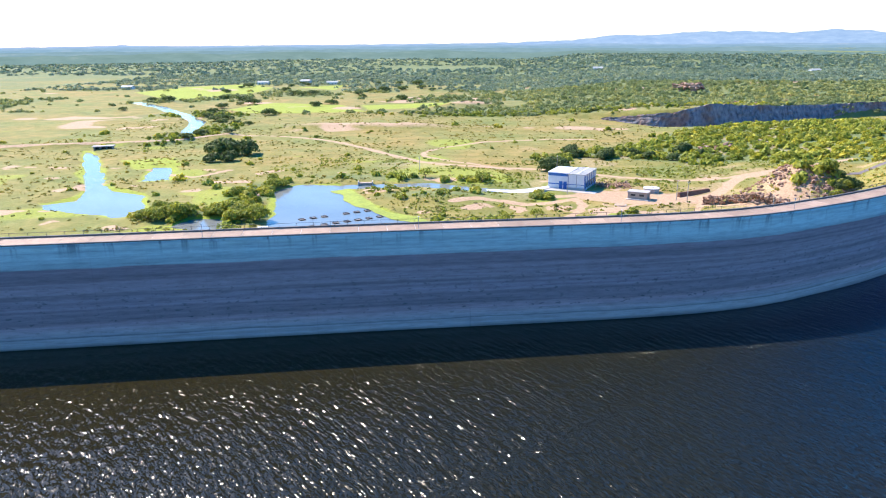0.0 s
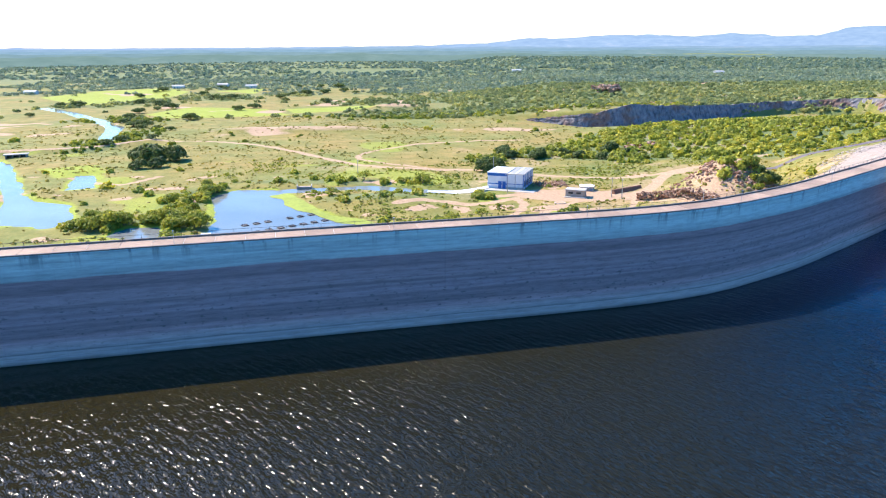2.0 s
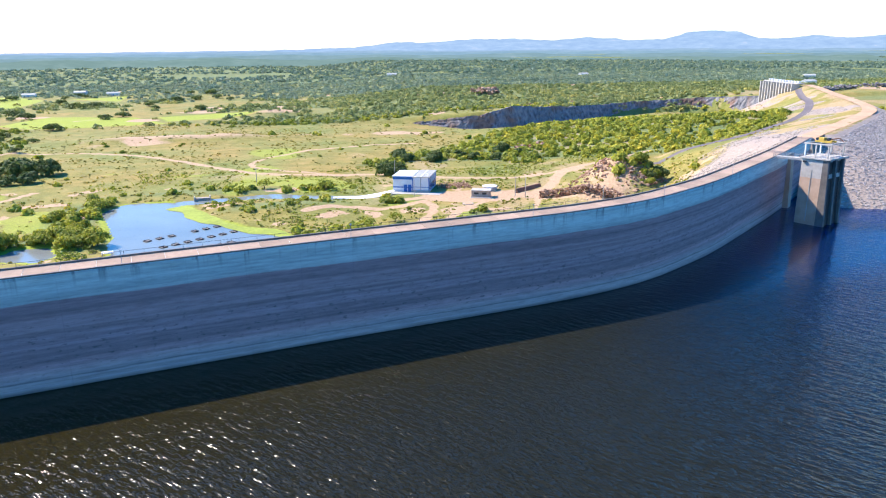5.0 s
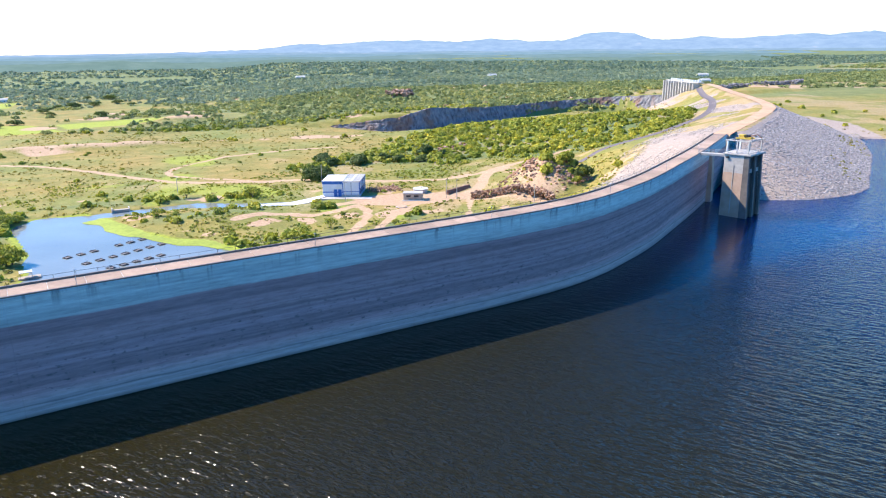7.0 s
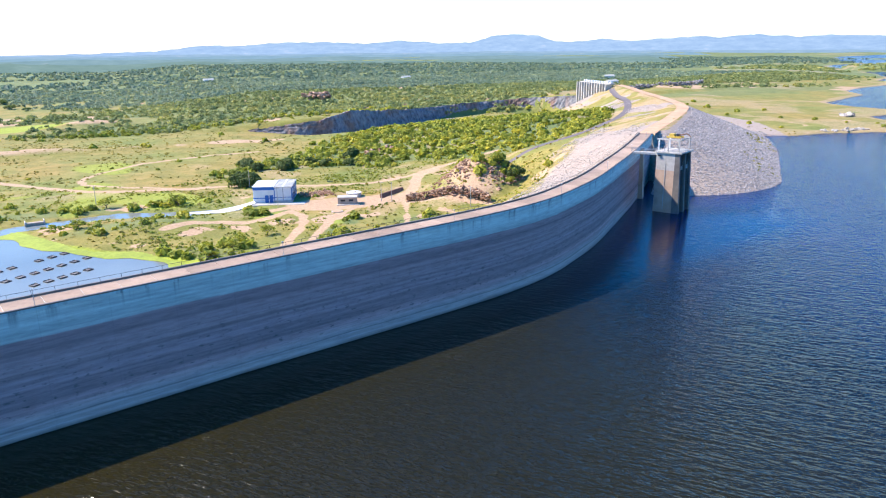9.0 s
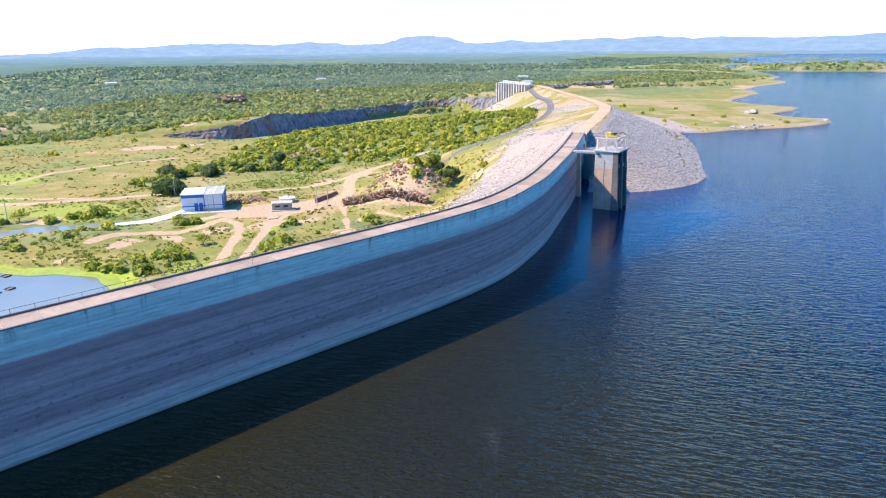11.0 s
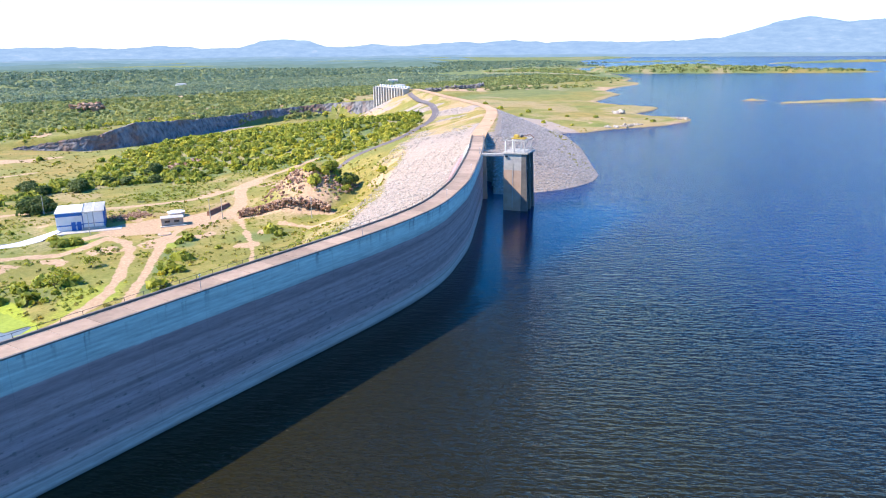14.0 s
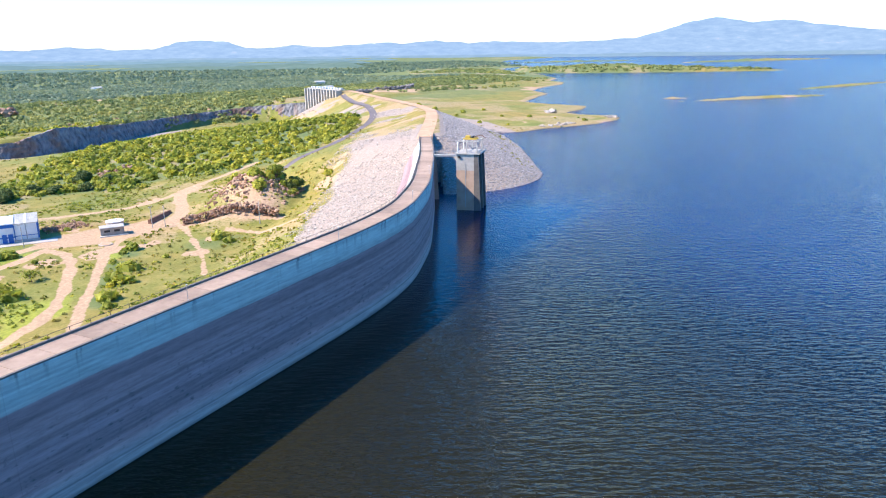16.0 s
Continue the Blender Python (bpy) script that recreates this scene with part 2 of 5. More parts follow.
def leaf_material(name, dark, light):
    m, n, l, p = node_material(name)
    g = n.new("ShaderNodeNewGeometry")
    at = n.new("ShaderNodeAttribute")
    at.attribute_name = "tone"
    info = n.new("ShaderNodeObjectInfo")
    a = ramp_node(n, l, g.outputs["Random Per Island"], [(0, dark), (1, light)])
    k = ramp_node(n, l, at.outputs["Fac"], [(0, (0.55, 0.62, 0.62)), (0.5, (1, 1, 1)), (1, (1.5, 1.25, 0.9))])
    col = mix_node(n, l, 1.0, a.outputs[0], k.outputs[0], "MULTIPLY")
    k2 = ramp_node(n, l, info.outputs["Random"], [(0, (0.8, 0.85, 0.85)), (1, (1.15, 1.1, 1.0))])
    col = mix_node(n, l, 1.0, col, k2.outputs[0], "MULTIPLY")
    l.new(col, p.inputs["Base Color"])
    p.inputs["Roughness"].default_value = 0.7
    tr = n.new("ShaderNodeBsdfTranslucent")
    l.new(col, tr.inputs[0])
    ms = n.new("ShaderNodeMixShader")
    ms.inputs[0].default_value = 0.4
    l.new(p.outputs[0], ms.inputs[1])
    l.new(tr.outputs[0], ms.inputs[2])
    l.new(ms.outputs[0], n["Material Output"].inputs[0])
    return m


M_DAM = dam_face_material()
M_CONC = grainy("pale_concrete", (0.36, 0.34, 0.31), (0.56, 0.53, 0.49), 0.9)
M_CONC_D = grainy("weathered_concrete", (0.30, 0.25, 0.20), (0.50, 0.43, 0.35), 0.7)
M_DECK = grainy("crest_paving", (0.29, 0.205, 0.15), (0.44, 0.325, 0.24), 1.1, vary=0.2)
M_DARK = grainy("dark_metal", (0.03, 0.03, 0.035), (0.07, 0.07, 0.075), 3, 0.5, 0.1, 0.01, 0.6)
M_GALV = grainy("galvanised_steel", (0.30, 0.31, 0.32), (0.46, 0.47, 0.48), 3, 0.45, 0.1, 0.01, 0.5)
M_WHITE = grainy("white_paint", (0.66, 0.67, 0.68), (0.82, 0.82, 0.82), 0.8, 0.6, 0.1, 0.01)
M_BLUE = grainy("blue_paint", (0.015, 0.10, 0.38), (0.03, 0.16, 0.50), 0.8, 0.5, 0.1, 0.01)
M_ROOFW = grainy("white_sheet_roof", (0.66, 0.68, 0.70), (0.80, 0.81, 0.82), 0.7, 0.4, 0.1, 0.01)
M_ROOFG = grainy("fibre_cement_roof", (0.40, 0.40, 0.38), (0.55, 0.54, 0.51), 0.7, 0.8)
M_GLASS = grainy("dark_window_glass", (0.02, 0.03, 0.04), (0.04, 0.05, 0.06), 0.5, 0.1, 0.0)
M_RUST = grainy("rusty_steel", (0.16, 0.075, 0.045), (0.30, 0.16, 0.10), 1.4, 0.8, 0.3, 0.03)
M_YELLOW = grainy("yellow_paint", (0.50, 0.34, 0.04), (0.66, 0.46, 0.08), 1.2, 0.5)
M_ASPH = grainy("asphalt", (0.12, 0.10, 0.105), (0.19, 0.165, 0.165), 1.0, 0.9)
M_EARTH = grainy("earth_road", (0.42, 0.25, 0.14), (0.62, 0.42, 0.27), 0.4, 0.95, 0.4, 0.1)
M_LINE = grainy("road_line", (0.60, 0.60, 0.58), (0.75, 0.75, 0.73), 1.0, 0.8)
M_STONE = stone_material("pale_rockfill", (0.27, 0.24, 0.215), (0.56, 0.505, 0.455))
M_STONE_G = stone_material("grey_riprap", (0.25, 0.23, 0.225), (0.49, 0.455, 0.445))
M_STONE_R = stone_material("reddish_rock", (0.23, 0.12, 0.07), (0.50, 0.34, 0.235))
M_CLIFF = stone_material("quarried_rock", (0.13, 0.125, 0.14), (0.30, 0.28, 0.28), 0.25)


def rock_face_material():
    """Quarried granite: blue-grey with rust and pale veins, dark cracks."""
    m, n, l, p = node_material("rock_face")
    a = noise_node(n, l, 0.35, 7, 0.65, stretch=(1, 1, 0.5))
    b = noise_node(n, l, 0.035, 3, 0.5)
    c1 = ramp_node(n, l, a.outputs[0], [(0.32, (0.07, 0.07, 0.08)), (0.5, (0.18, 0.18, 0.195)), (0.7, (0.31, 0.295, 0.285))])
    c2 = ramp_node(n, l, a.outputs[0], [(0.3, (0.11, 0.06, 0.045)), (0.6, (0.26, 0.165, 0.125))])
    k = ramp_node(n, l, b.outputs[0], [(0.54, (0, 0, 0)), (0.64, (1, 1, 1))])
    col = mix_node(n, l, k.outputs[0], c1.outputs[0], c2.outputs[0])
    l.new(col, p.inputs["Base Color"])
    p.inputs["Roughness"].default_value = 0.9
    bump_node(n, l, a.outputs[0], 0.7, 0.5, p.inputs["Normal"])
    return m


M_FACE = rock_face_material()
M_GROUND = ground_material()
M_LEAF = leaf_material("shrub_leaves", (0.21, 0.255, 0.022), (0.43, 0.445, 0.055))
M_LEAF_D = leaf_material("dark_tree_leaves", (0.075, 0.12, 0.026), (0.17, 0.215, 0.055))
# haze is mixed into these two leaf colours, stronger in the second
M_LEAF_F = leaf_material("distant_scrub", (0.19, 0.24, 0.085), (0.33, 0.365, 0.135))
M_LEAF_H = leaf_material("hazed_woodland", (0.18, 0.25, 0.17), (0.27, 0.345, 0.235))
M_TUFT = leaf_material("dry_grass_tufts", (0.20, 0.20, 0.03), (0.40, 0.34, 0.085))
M_BARK = grainy("bark", (0.10, 0.075, 0.055), (0.20, 0.16, 0.12), 4.0)
M_LAKE = lake_material()
M_POND = water_material("pond_water", (0.20, 0.22, 0.21), 0.5, 0.08, (1, 1, 1), 0.12)
M_FOAM = grainy("white_water", (0.70, 0.74, 0.77), (0.90, 0.91, 0.92), 1.5, 0.5, 0.6, 0.2)
# dark concrete; on piers and spillway gates its tone paints in shade
M_SHADE = grainy("dark_shaded_concrete", (0.11, 0.10, 0.095), (0.20, 0.18, 0.165), 0.7)
M_ALGAE = grainy("floating_weed", (0.19, 0.25, 0.012), (0.36, 0.42, 0.04), 0.8, 0.8, 0.4, 0.05)


# ---- mesh helpers ----
def part(name, bm, material, parent=None, label="", smooth=False):
    me = bpy.data.meshes.new(name)
    bm.normal_update()
    bm.to_mesh(me)
    bm.free()
    me.materials.append(material)
    if smooth:
        me.shade_smooth()
    ob = new(name, me)
    ob.parent = parent
    if label:
        tagged(ob, label)
    return ob


def from_arrays(name, verts, faces, material, smooth=False, tone=None):
    me = bpy.data.meshes.new(name)
    me.from_pydata([tuple(v) for v in verts] if not isinstance(verts, np.ndarray) else verts.tolist(), [], faces if isinstance(faces, list) else faces.tolist())
    me.materials.append(material)
    if tone is not None:
        a = me.attributes.new("tone", "FLOAT", "POINT")
        a.data.foreach_set("value", np.asarray(tone, np.float32))
    if smooth:
        me.shade_smooth()
    return me


def box(bm, size, m=Matrix(), bevel=0.0):
    """A box on its base centre, bevelled, added to bm."""
    r = bmesh.ops.create_cube(bm, size=1)["verts"]
    bmesh.ops.transform(bm, matrix=m @ Matrix.Diagonal((*size, 1)) @ Matrix.Translation((0, 0, 0.5)), verts=r)
    if bevel:
        es = list({e for v in r for e in v.link_edges})
        bmesh.ops.bevel(bm, geom=es, offset=bevel, segments=1, affect="EDGES")
    return bm


def rod(bm, a, b, r, sides=8, r2=None):
    a, b = Vector(a), Vector(b)
    d = b - a
    vs = bmesh.ops.create_cone(bm, cap_ends=True, segments=sides, radius1=r, radius2=r if r2 is None else r2, depth=d.length)["verts"]
    bmesh.ops.transform(bm, matrix=Matrix.Translation((a + b) / 2) @ d.to_track_quat("Z", "Y").to_matrix().to_4x4(), verts=vs)
    return bm


def thing(name, label, category, m=Matrix(), group="", kind=""):
    ob = new(name)
    ob.matrix_basis = m
    return tagged(ob, label, category, group, kind)


def spline(pts, step):
    """Catmull-Rom through plan points, resampled at even steps: rows of x, y, tangent x, tangent y."""
    p = np.array([2 * np.array(pts[0]) - pts[1], *pts, 2 * np.array(pts[-1]) - pts[-2]], float)
    out = []
    for k in range(1, len(p) - 2):
        for u in np.linspace(0, 1, 24, endpoint=False):
            a, b, c, d = p[k - 1: k + 3]
            out.append(0.5 * (2 * b + (c - a) * u + (2 * a - 5 * b + 4 * c - d) * u * u + (3 * b - a - 3 * c + d) * u ** 3))
    out.append(p[-2])
    out = np.array(out)
    s = np.r_[0, np.cumsum(np.hypot(*np.diff(out, axis=0).T))]
    t = np.linspace(0, s[-1], max(2, int(round(s[-1] / step)) + 1))
    xy = np.stack([np.interp(t, s, out[:, 0]), np.interp(t, s, out[:, 1])], 1)
    g = np.gradient(xy, axis=0)
    g /= np.hypot(g[:, 0], g[:, 1])[:, None]
    return np.c_[xy, g]


def seg_distance(x, y, pts):
    """Distance of many points to a polyline."""
    best = np.full(np.shape(x), 1e9)
    for (ax, ay), (bx, by) in zip(pts[:-1], pts[1:]):
        dx, dy = bx - ax, by - ay
        t = np.clip(((x - ax) * dx + (y - ay) * dy) / (dx * dx + dy * dy + 1e-9), 0, 1)
        best = np.minimum(best, np.hypot(x - ax - t * dx, y - ay - t * dy))
    return best


def inside(x, y, poly):
    r = np.zeros(np.shape(x), bool)
    for (ax, ay), (bx, by) in zip(poly, poly[1:] + poly[:1]):
        c = ((ay > y) != (by > y)) & (x < (bx - ax) * (y - ay) / (by - ay + 1e-12) + ax)
        r ^= c
    return r


def signed(x, y, poly):
    """Distance to a closed outline, negative inside."""
    d = seg_distance(x, y, poly + poly[:1])
    return np.where(inside(x, y, poly), -d, d)


def sstep(a, b, v):
    t = np.clip((v - a) / (b - a), 0, 1)
    return t * t * (3 - 2 * t)


def value_noise(x, y, scale, seed=0):
    """Smooth noise in 0..1 for arrays."""
    rng = np.random.RandomState(seed)
    tab = rng.rand(256, 256)
    u, v = np.asarray(x) / scale + 1000.3, np.asarray(y) / scale + 1000.7
    i, j = np.floor(u).astype(int), np.floor(v).astype(int)
    fu, fv = u - i, v - j
    fu, fv = fu * fu * (3 - 2 * fu), fv * fv * (3 - 2 * fv)
    g = lambda a, b: tab[a % 256, b % 256]
    return (g(i, j) * (1 - fu) + g(i + 1, j) * fu) * (1 - fv) + (g(i, j + 1) * (1 - fu) + g(i + 1, j + 1) * fu) * fv


def fbm(x, y, scale, seed=0):
    return (value_noise(x, y, scale, seed) + 0.5 * value_noise(x, y, scale / 2, seed + 1) + 0.25 * value_noise(x, y, scale / 4, seed + 2)) / 1.75


# ---- plan ----
CREST_Z = 18.5
DAM_LINE = [(-330, 39), (-200, 73), (-80.7, 104.3), (-50.8, 112.3), (-33.2, 116.9), (-15, 121.6), (3.5, 126.2), (20, 130.4), (33, 134.2), (44, 138.4), (53, 143), (62, 148.9), (75, 158.2), (94, 174.4), (119, 196.5), (150, 226)]
BANK_CREST = [(150, 228), (226, 295), (258, 329), (284, 371), (315, 430), (344, 482), (366, 525)]
SHORE = [(311, 306), (319, 300), (345, 300), (361, 294), (390, 286), (425, 288), (436, 292), (448, 304), (444, 330), (456, 353), (490, 358), (517, 369), (522, 392), (528, 430), (541, 454), (605, 483), (661, 506), (705, 560), (773, 589), (860, 612), (913, 641), (945, 690), (1035, 733), (1163, 848), (1293, 989), (1480, 1190), (1603, 1256), (1721, 1261), (1900, 1480), (2518, 1961), (3427, 2285), (4800, 3300)]
POND_A = [(-110, 294), (-104, 309), (-86, 312), (-76, 300), (-67, 281), (-52, 263), (-36, 250), (-25, 236), (-22, 214), (-50, 196), (-85, 200), (-90, 235), (-95, 256), (-106, 285)]
POND_B = [(-266, 396), (-244, 374), (-212, 327), (-188, 292), (-166, 283), (-148, 256), (-152, 243), (-168, 247), (-188, 252), (-198, 262), (-188, 274), (-196, 292), (-221, 325), (-256, 378)]
POND_C = [(-196, 347), (-186, 348), (-169, 315), (-180, 311)]
POND_D = [(-122, 243), (-112, 244), (-104, 234), (-110, 226), (-124, 232)]
RIVER = [(-430, 730), (-370, 673), (-304, 595), (-272, 553), (-246, 486), (-236, 468)]
TAILRACE = [(6, 309), (-6, 306), (-18, 307.5), (-44, 316), (-80, 308)]
GORGE = [(58, 580), (101, 561), (137, 564), (193, 596), (242, 630), (300, 640), (336, 610), (340, 570), (336, 540)]
ASPHALT = [(128, 322), (150, 318), (180, 324), (215, 342), (250, 368), (285, 412), (316, 462), (340, 500), (349, 513)]
POND_Z = -13.0


# ---- terrain ----
DAM = spline(DAM_LINE, 3.0)
dam_xy = [tuple(r[:2]) for r in spline(DAM_LINE, 9.0)]
LAKE = dam_xy + [(150, 226), (170, 244), (226, 295), (250, 318)] + SHORE + [(4850, -4850), (-4850, -4850), (-4850, -1100)]
FIELDS = [[(-512, 861), (-496, 972), (-431, 1039), (-360, 960), (-347, 838), (-404, 753)], [(-291, 648), (-277, 730), (-193, 705), (-150, 639), (-252, 618)],
          [(-175, 705), (-78, 745), (-76, 700), (-157, 662)], [(-342, 980), (-275, 1014), (-262, 920)], [(-225, 362), (-196, 372), (-180, 352), (-200, 335)]]
TRACKS = [(1.7, [(-26, 204), (-9, 215), (0, 225), (11, 245), (18, 260), (23, 275), (20, 288)]), (1.5, [(-10, 194), (-4, 204), (15, 237), (28, 260), (37, 274), (47, 285), (66, 292)]),
          (2.8, [(12, 293), (30, 297), (48, 294), (66, 292), (78, 301), (87, 316), (92, 330), (106, 338)]), (0.9, [(42, 222), (52, 240), (64, 270), (70, 290)]),
          (2.0, [(-330, 392), (-293, 404), (-231, 428), (-201, 464), (-152, 462), (-97, 416), (-52, 370), (7, 356), (44, 339), (76, 333), (108, 342), (150, 352)]),
          (2.0, [(20, 288), (2, 276), (-14, 282), (-28, 276)]), (1.5, [(-10, 356), (-60, 395), (-40, 440), (-10, 460), (40, 470)]), (1.5, [(-180, 330), (-160, 320), (-150, 340)]),
          (1.6, [(70, 282), (86, 268), (96, 256)]), (1.7, [(76, 262), (80, 250), (88, 238)])]


def height(x, y):
    x, y = np.asarray(x, float), np.asarray(y, float)
    r = np.hypot(x, y)
    base = -12.3 + 1.6 * (fbm(x, y, 60, 5) - 0.5) + 0.7 * (fbm(x, y, 14, 9) - 0.5)
    base += 11 * sstep(62, 190, x) * (1 - sstep(470, 570, y))
    beyond = sstep(-4, 10, y - np.interp(x, [52, 101, 137, 193, 242, 300, 345, 372], [600, 580, 585, 617, 651, 664, 648, 592]))
    base += (8.5 * sstep(-20, 130, x) + 8 * sstep(310, 380, x) * (1 - sstep(680, 900, y))) * beyond + 3 * sstep(235, 300, x) * (1 - beyond) * sstep(520, 560, y) + 4 * sstep(670, 900, y) * sstep(-60, 120, x)
    base += 8.5 * np.exp(-(((x - 252) / 52) ** 2 + ((y - 412) / 48) ** 2))
    base += 13 * np.exp(-(((x - 105) / 14) ** 2 + ((y - 287) / 16) ** 2)) * (0.7 + 0.6 * fbm(x, y, 9, 31))
    base += 3.0 * np.exp(-(((x - 88) / 16) ** 2 + ((y - 272) / 9) ** 2))
    base += 5 * np.exp(-(((x + 62) / 30) ** 2 + ((y - 700) / 14) ** 2)) + 4 * np.exp(-(((x + 120) / 70) ** 2 + ((y - 520) / 16) ** 2)) * (0.5 + fbm(x, y, 25, 41))
    base += 16 * np.exp(-(((x - 150) / 22) ** 2 + ((y - 748) / 12) ** 2)) * 0.35
    base += 15 * (fbm(x, y, 520, 21) - 0.45) * sstep(800, 2400, r) + 5 * sstep(1500, 4700, r)
    # road embankment over the culvert
    base += 2.4 * np.exp(-(seg_distance(x, y, [(-420, 388), (-293, 404), (-231, 428), (-205, 462)]) / 7.0) ** 2)
    # island of grass beside the pond
    base += 2.2 * np.exp(-(((x + 30) / 24) ** 2 + ((y - 285) / 14) ** 2))
    # gorge below the spillway
    d = seg_distance(x, y, GORGE)
    g = (1 - sstep(15, 20 + 5 * fbm(x, y, 12, 3), d)) * sstep(45, 110, x + 12 * fbm(x, y, 20, 8))
    base = base * (1 - g) - 16 * g
    base -= 14 * np.exp(-(((x - 328) / 24) ** 2 + ((y - 558) / 34) ** 2))
    # upstream shore
    inlake = inside(x, y, LAKE)
    ds = seg_distance(x, y, SHORE)
    up = (x > 250) & (y < 0.9 * x + 190)
    shore_land = 0.4 + 0.035 * ds + 1.0 * (fbm(x, y, 30, 14) - 0.3)
    k = np.where(up | (ds < 60), 1 - sstep(80, 330, ds), 0)
    base = base * (1 - k) + shore_land * k
    bed = -np.minimum(0.10 * ds, 9) - 0.2
    dl = seg_distance(x, y, dam_xy)
    bed = np.where(dl < 150, -np.minimum(np.minimum(0.10 * ds, 9) + 12 * (1 - sstep(90, 150, dl)), 21), bed)
    z = np.where(inlake, bed, base)
    # islands
    for cx, cy, a, b, rot, h in ((1400, 830, 390, 95, -58, 15), (712, 276, 95, 9, -28, 2.6), (661, 348, 14, 5, -58, 2.2), (1000, 262, 130, 10, -12, 2), (2600, 900, 420, 60, -20, 8), (2400, 1500, 300, 40, -30, 7)):
        c, s = math.cos(radians(rot)), math.sin(radians(rot))
        u, v = ((x - cx) * c + (y - cy) * s) / a, (-(x - cx) * s + (y - cy) * c) / b
        e = 1 - np.sqrt(u * u + v * v) + 0.5 * (fbm(x, y, max(b, 6), 17) - 0.5)
        z = np.where(inlake, np.maximum(z, h * np.clip(e, -1, 1)), z)
    # rockfill bank: upstream and downstream shoulders
    de = seg_distance(x, y, [(165, 240)] + BANK_CREST[1:])
    ups = 18.1 - 0.405 * np.maximum(de - 3.5, 0)
    side = signed(x, y, dam_xy + BANK_CREST[1:] + [(366, 2000), (-3000, 2000), (-3000, 39)])
    z = np.where(side >= 0, np.maximum(z, ups), z)
    dd = seg_distance(x, y, [(84, 168), (118, 199), (150, 228)] + BANK_CREST[1:])
    slope = 0.42 - 0.15 * sstep(95, 160, x) + 0.22 * sstep(400, 470, y)
    dns = 17.9 - 7.4 * (1 - sstep(116, 152, x)) - slope * np.maximum(dd - 4.5 - 4.5 * (1 - sstep(116, 152, x)), 0) + 0.5 * (fbm(x, y, 10, 77) - 0.5)
    z = np.where(side < 0, np.maximum(z, dns), z)
    # ponds, river and tailrace
    for poly in (POND_A, POND_B, POND_C, POND_D):
        s = signed(x, y, poly) + 5 * (fbm(x, y, 12, 61) - 0.5)
        z = np.where(s < 14, np.minimum(z, np.where(s < 0, POND_Z - 0.3 + 0.12 * np.maximum(s, -12), POND_Z + 0.03 + 0.12 * s)), z)
    for line, half in ((RIVER, 5.5), (TAILRACE, 4.6)):
        s = seg_distance(x, y, line) - half + 4 * (fbm(x, y, 18, 62) - 0.5)
        z = np.where(s < 10, np.minimum(z, np.where(s < 0, POND_Z - 0.3 + 0.1 * np.maximum(s, -8), POND_Z + 0.03 + 0.14 * s)), z)
    # the wall stands in a trench
    z = np.where((dl < 3.6) & (x < 151), np.minimum(z, -9.0), z)
    # level pads
    pad = 1 - sstep(12, 16, np.hypot((x - 24) / 1.1, y - 310))
    z = z * (1 - pad) + (-12.0) * pad * 1.0 if np.ndim(z) else z
    return z


def axis_steps(marks):
    """Coordinates from marks of (start, step); the steps grow evenly from mark to mark."""
    out, v = [], marks[0][0]
    for (a, sa), (b, sb) in zip(marks[:-1], marks[1:]):
        while v < b:
            out.append(v)
            v += sa + (sb - sa) * (v - a) / (b - a)
    out.append(marks[-1][0])
    return np.array(out)


gx = axis_steps([(-4850, 220), (-900, 22), (-330, 4), (-120, 1.8), (-60, 1.3), (110, 1.3), (200, 2.0), (480, 4), (1100, 16), (4850, 200)])
gy = axis_steps([(-4850, 400), (-300, 60), (40, 8), (110, 3), (190, 1.3), (345, 1.3), (480, 2.5), (720, 3.0), (1300, 14), (4850, 170)])
GX, GY = np.meshgrid(gx, gy)
GZ = height(GX, GY)
nx, ny = len(gx), len(gy)
idx = np.arange(nx * ny).reshape(ny, nx)
quads = np.stack([idx[:-1, :-1], idx[:-1, 1:], idx[1:, 1:], idx[1:, :-1]], -1).reshape(-1, 4)
me = from_arrays("ground", np.stack([GX, GY, GZ], -1).reshape(-1, 3), quads, M_GROUND, True)
# cover masks: bare soil, lush growth, rock
xs, ys = GX.ravel(), GY.ravel()
soil = np.zeros(len(xs))
for half, line in TRACKS:
    d = seg_distance(xs, ys, [tuple(r[:2]) for r in spline(line, 12)]) + 2.0 * (fbm(xs, ys, 5, 91) - 0.5)
    soil = np.maximum(soil, 1 - sstep(half * 0.6, half * 1.35, d))
soil = np.maximum(soil, 1 - sstep(9, 15, np.hypot((xs - 44) / 2.0, ys - 295) + 6 * (fbm(xs, ys, 10, 92) - 0.5)))
soil = np.maximum(soil, 0.75 * sstep(0.70, 0.80, fbm(xs, ys, 55, 93)) * sstep(300, 420, ys) * (1 - 0.75 * sstep(900, 1500, ys)))
soil = np.maximum(soil, 0.8 * sstep(0.69, 0.76, fbm(xs, ys, 14, 94)) * (ys < 340))
soil = np.maximum(soil, 0.85 * np.exp(-(((xs + 62) / 26) ** 2 + ((ys - 700) / 12) ** 2)))
soil = np.maximum(soil, 0.72 * np.exp(-(((xs - 101) / 15) ** 2 + ((ys - 285) / 15) ** 2)) + 0.6 * np.exp(-(((xs - 90) / 16) ** 2 + ((ys - 268) / 9) ** 2)))
soil = np.maximum(soil, 0.7 * np.exp(-(((xs + 120) / 75) ** 2 + ((ys - 520) / 13) ** 2)))
shore_d = seg_distance(xs, ys, SHORE)
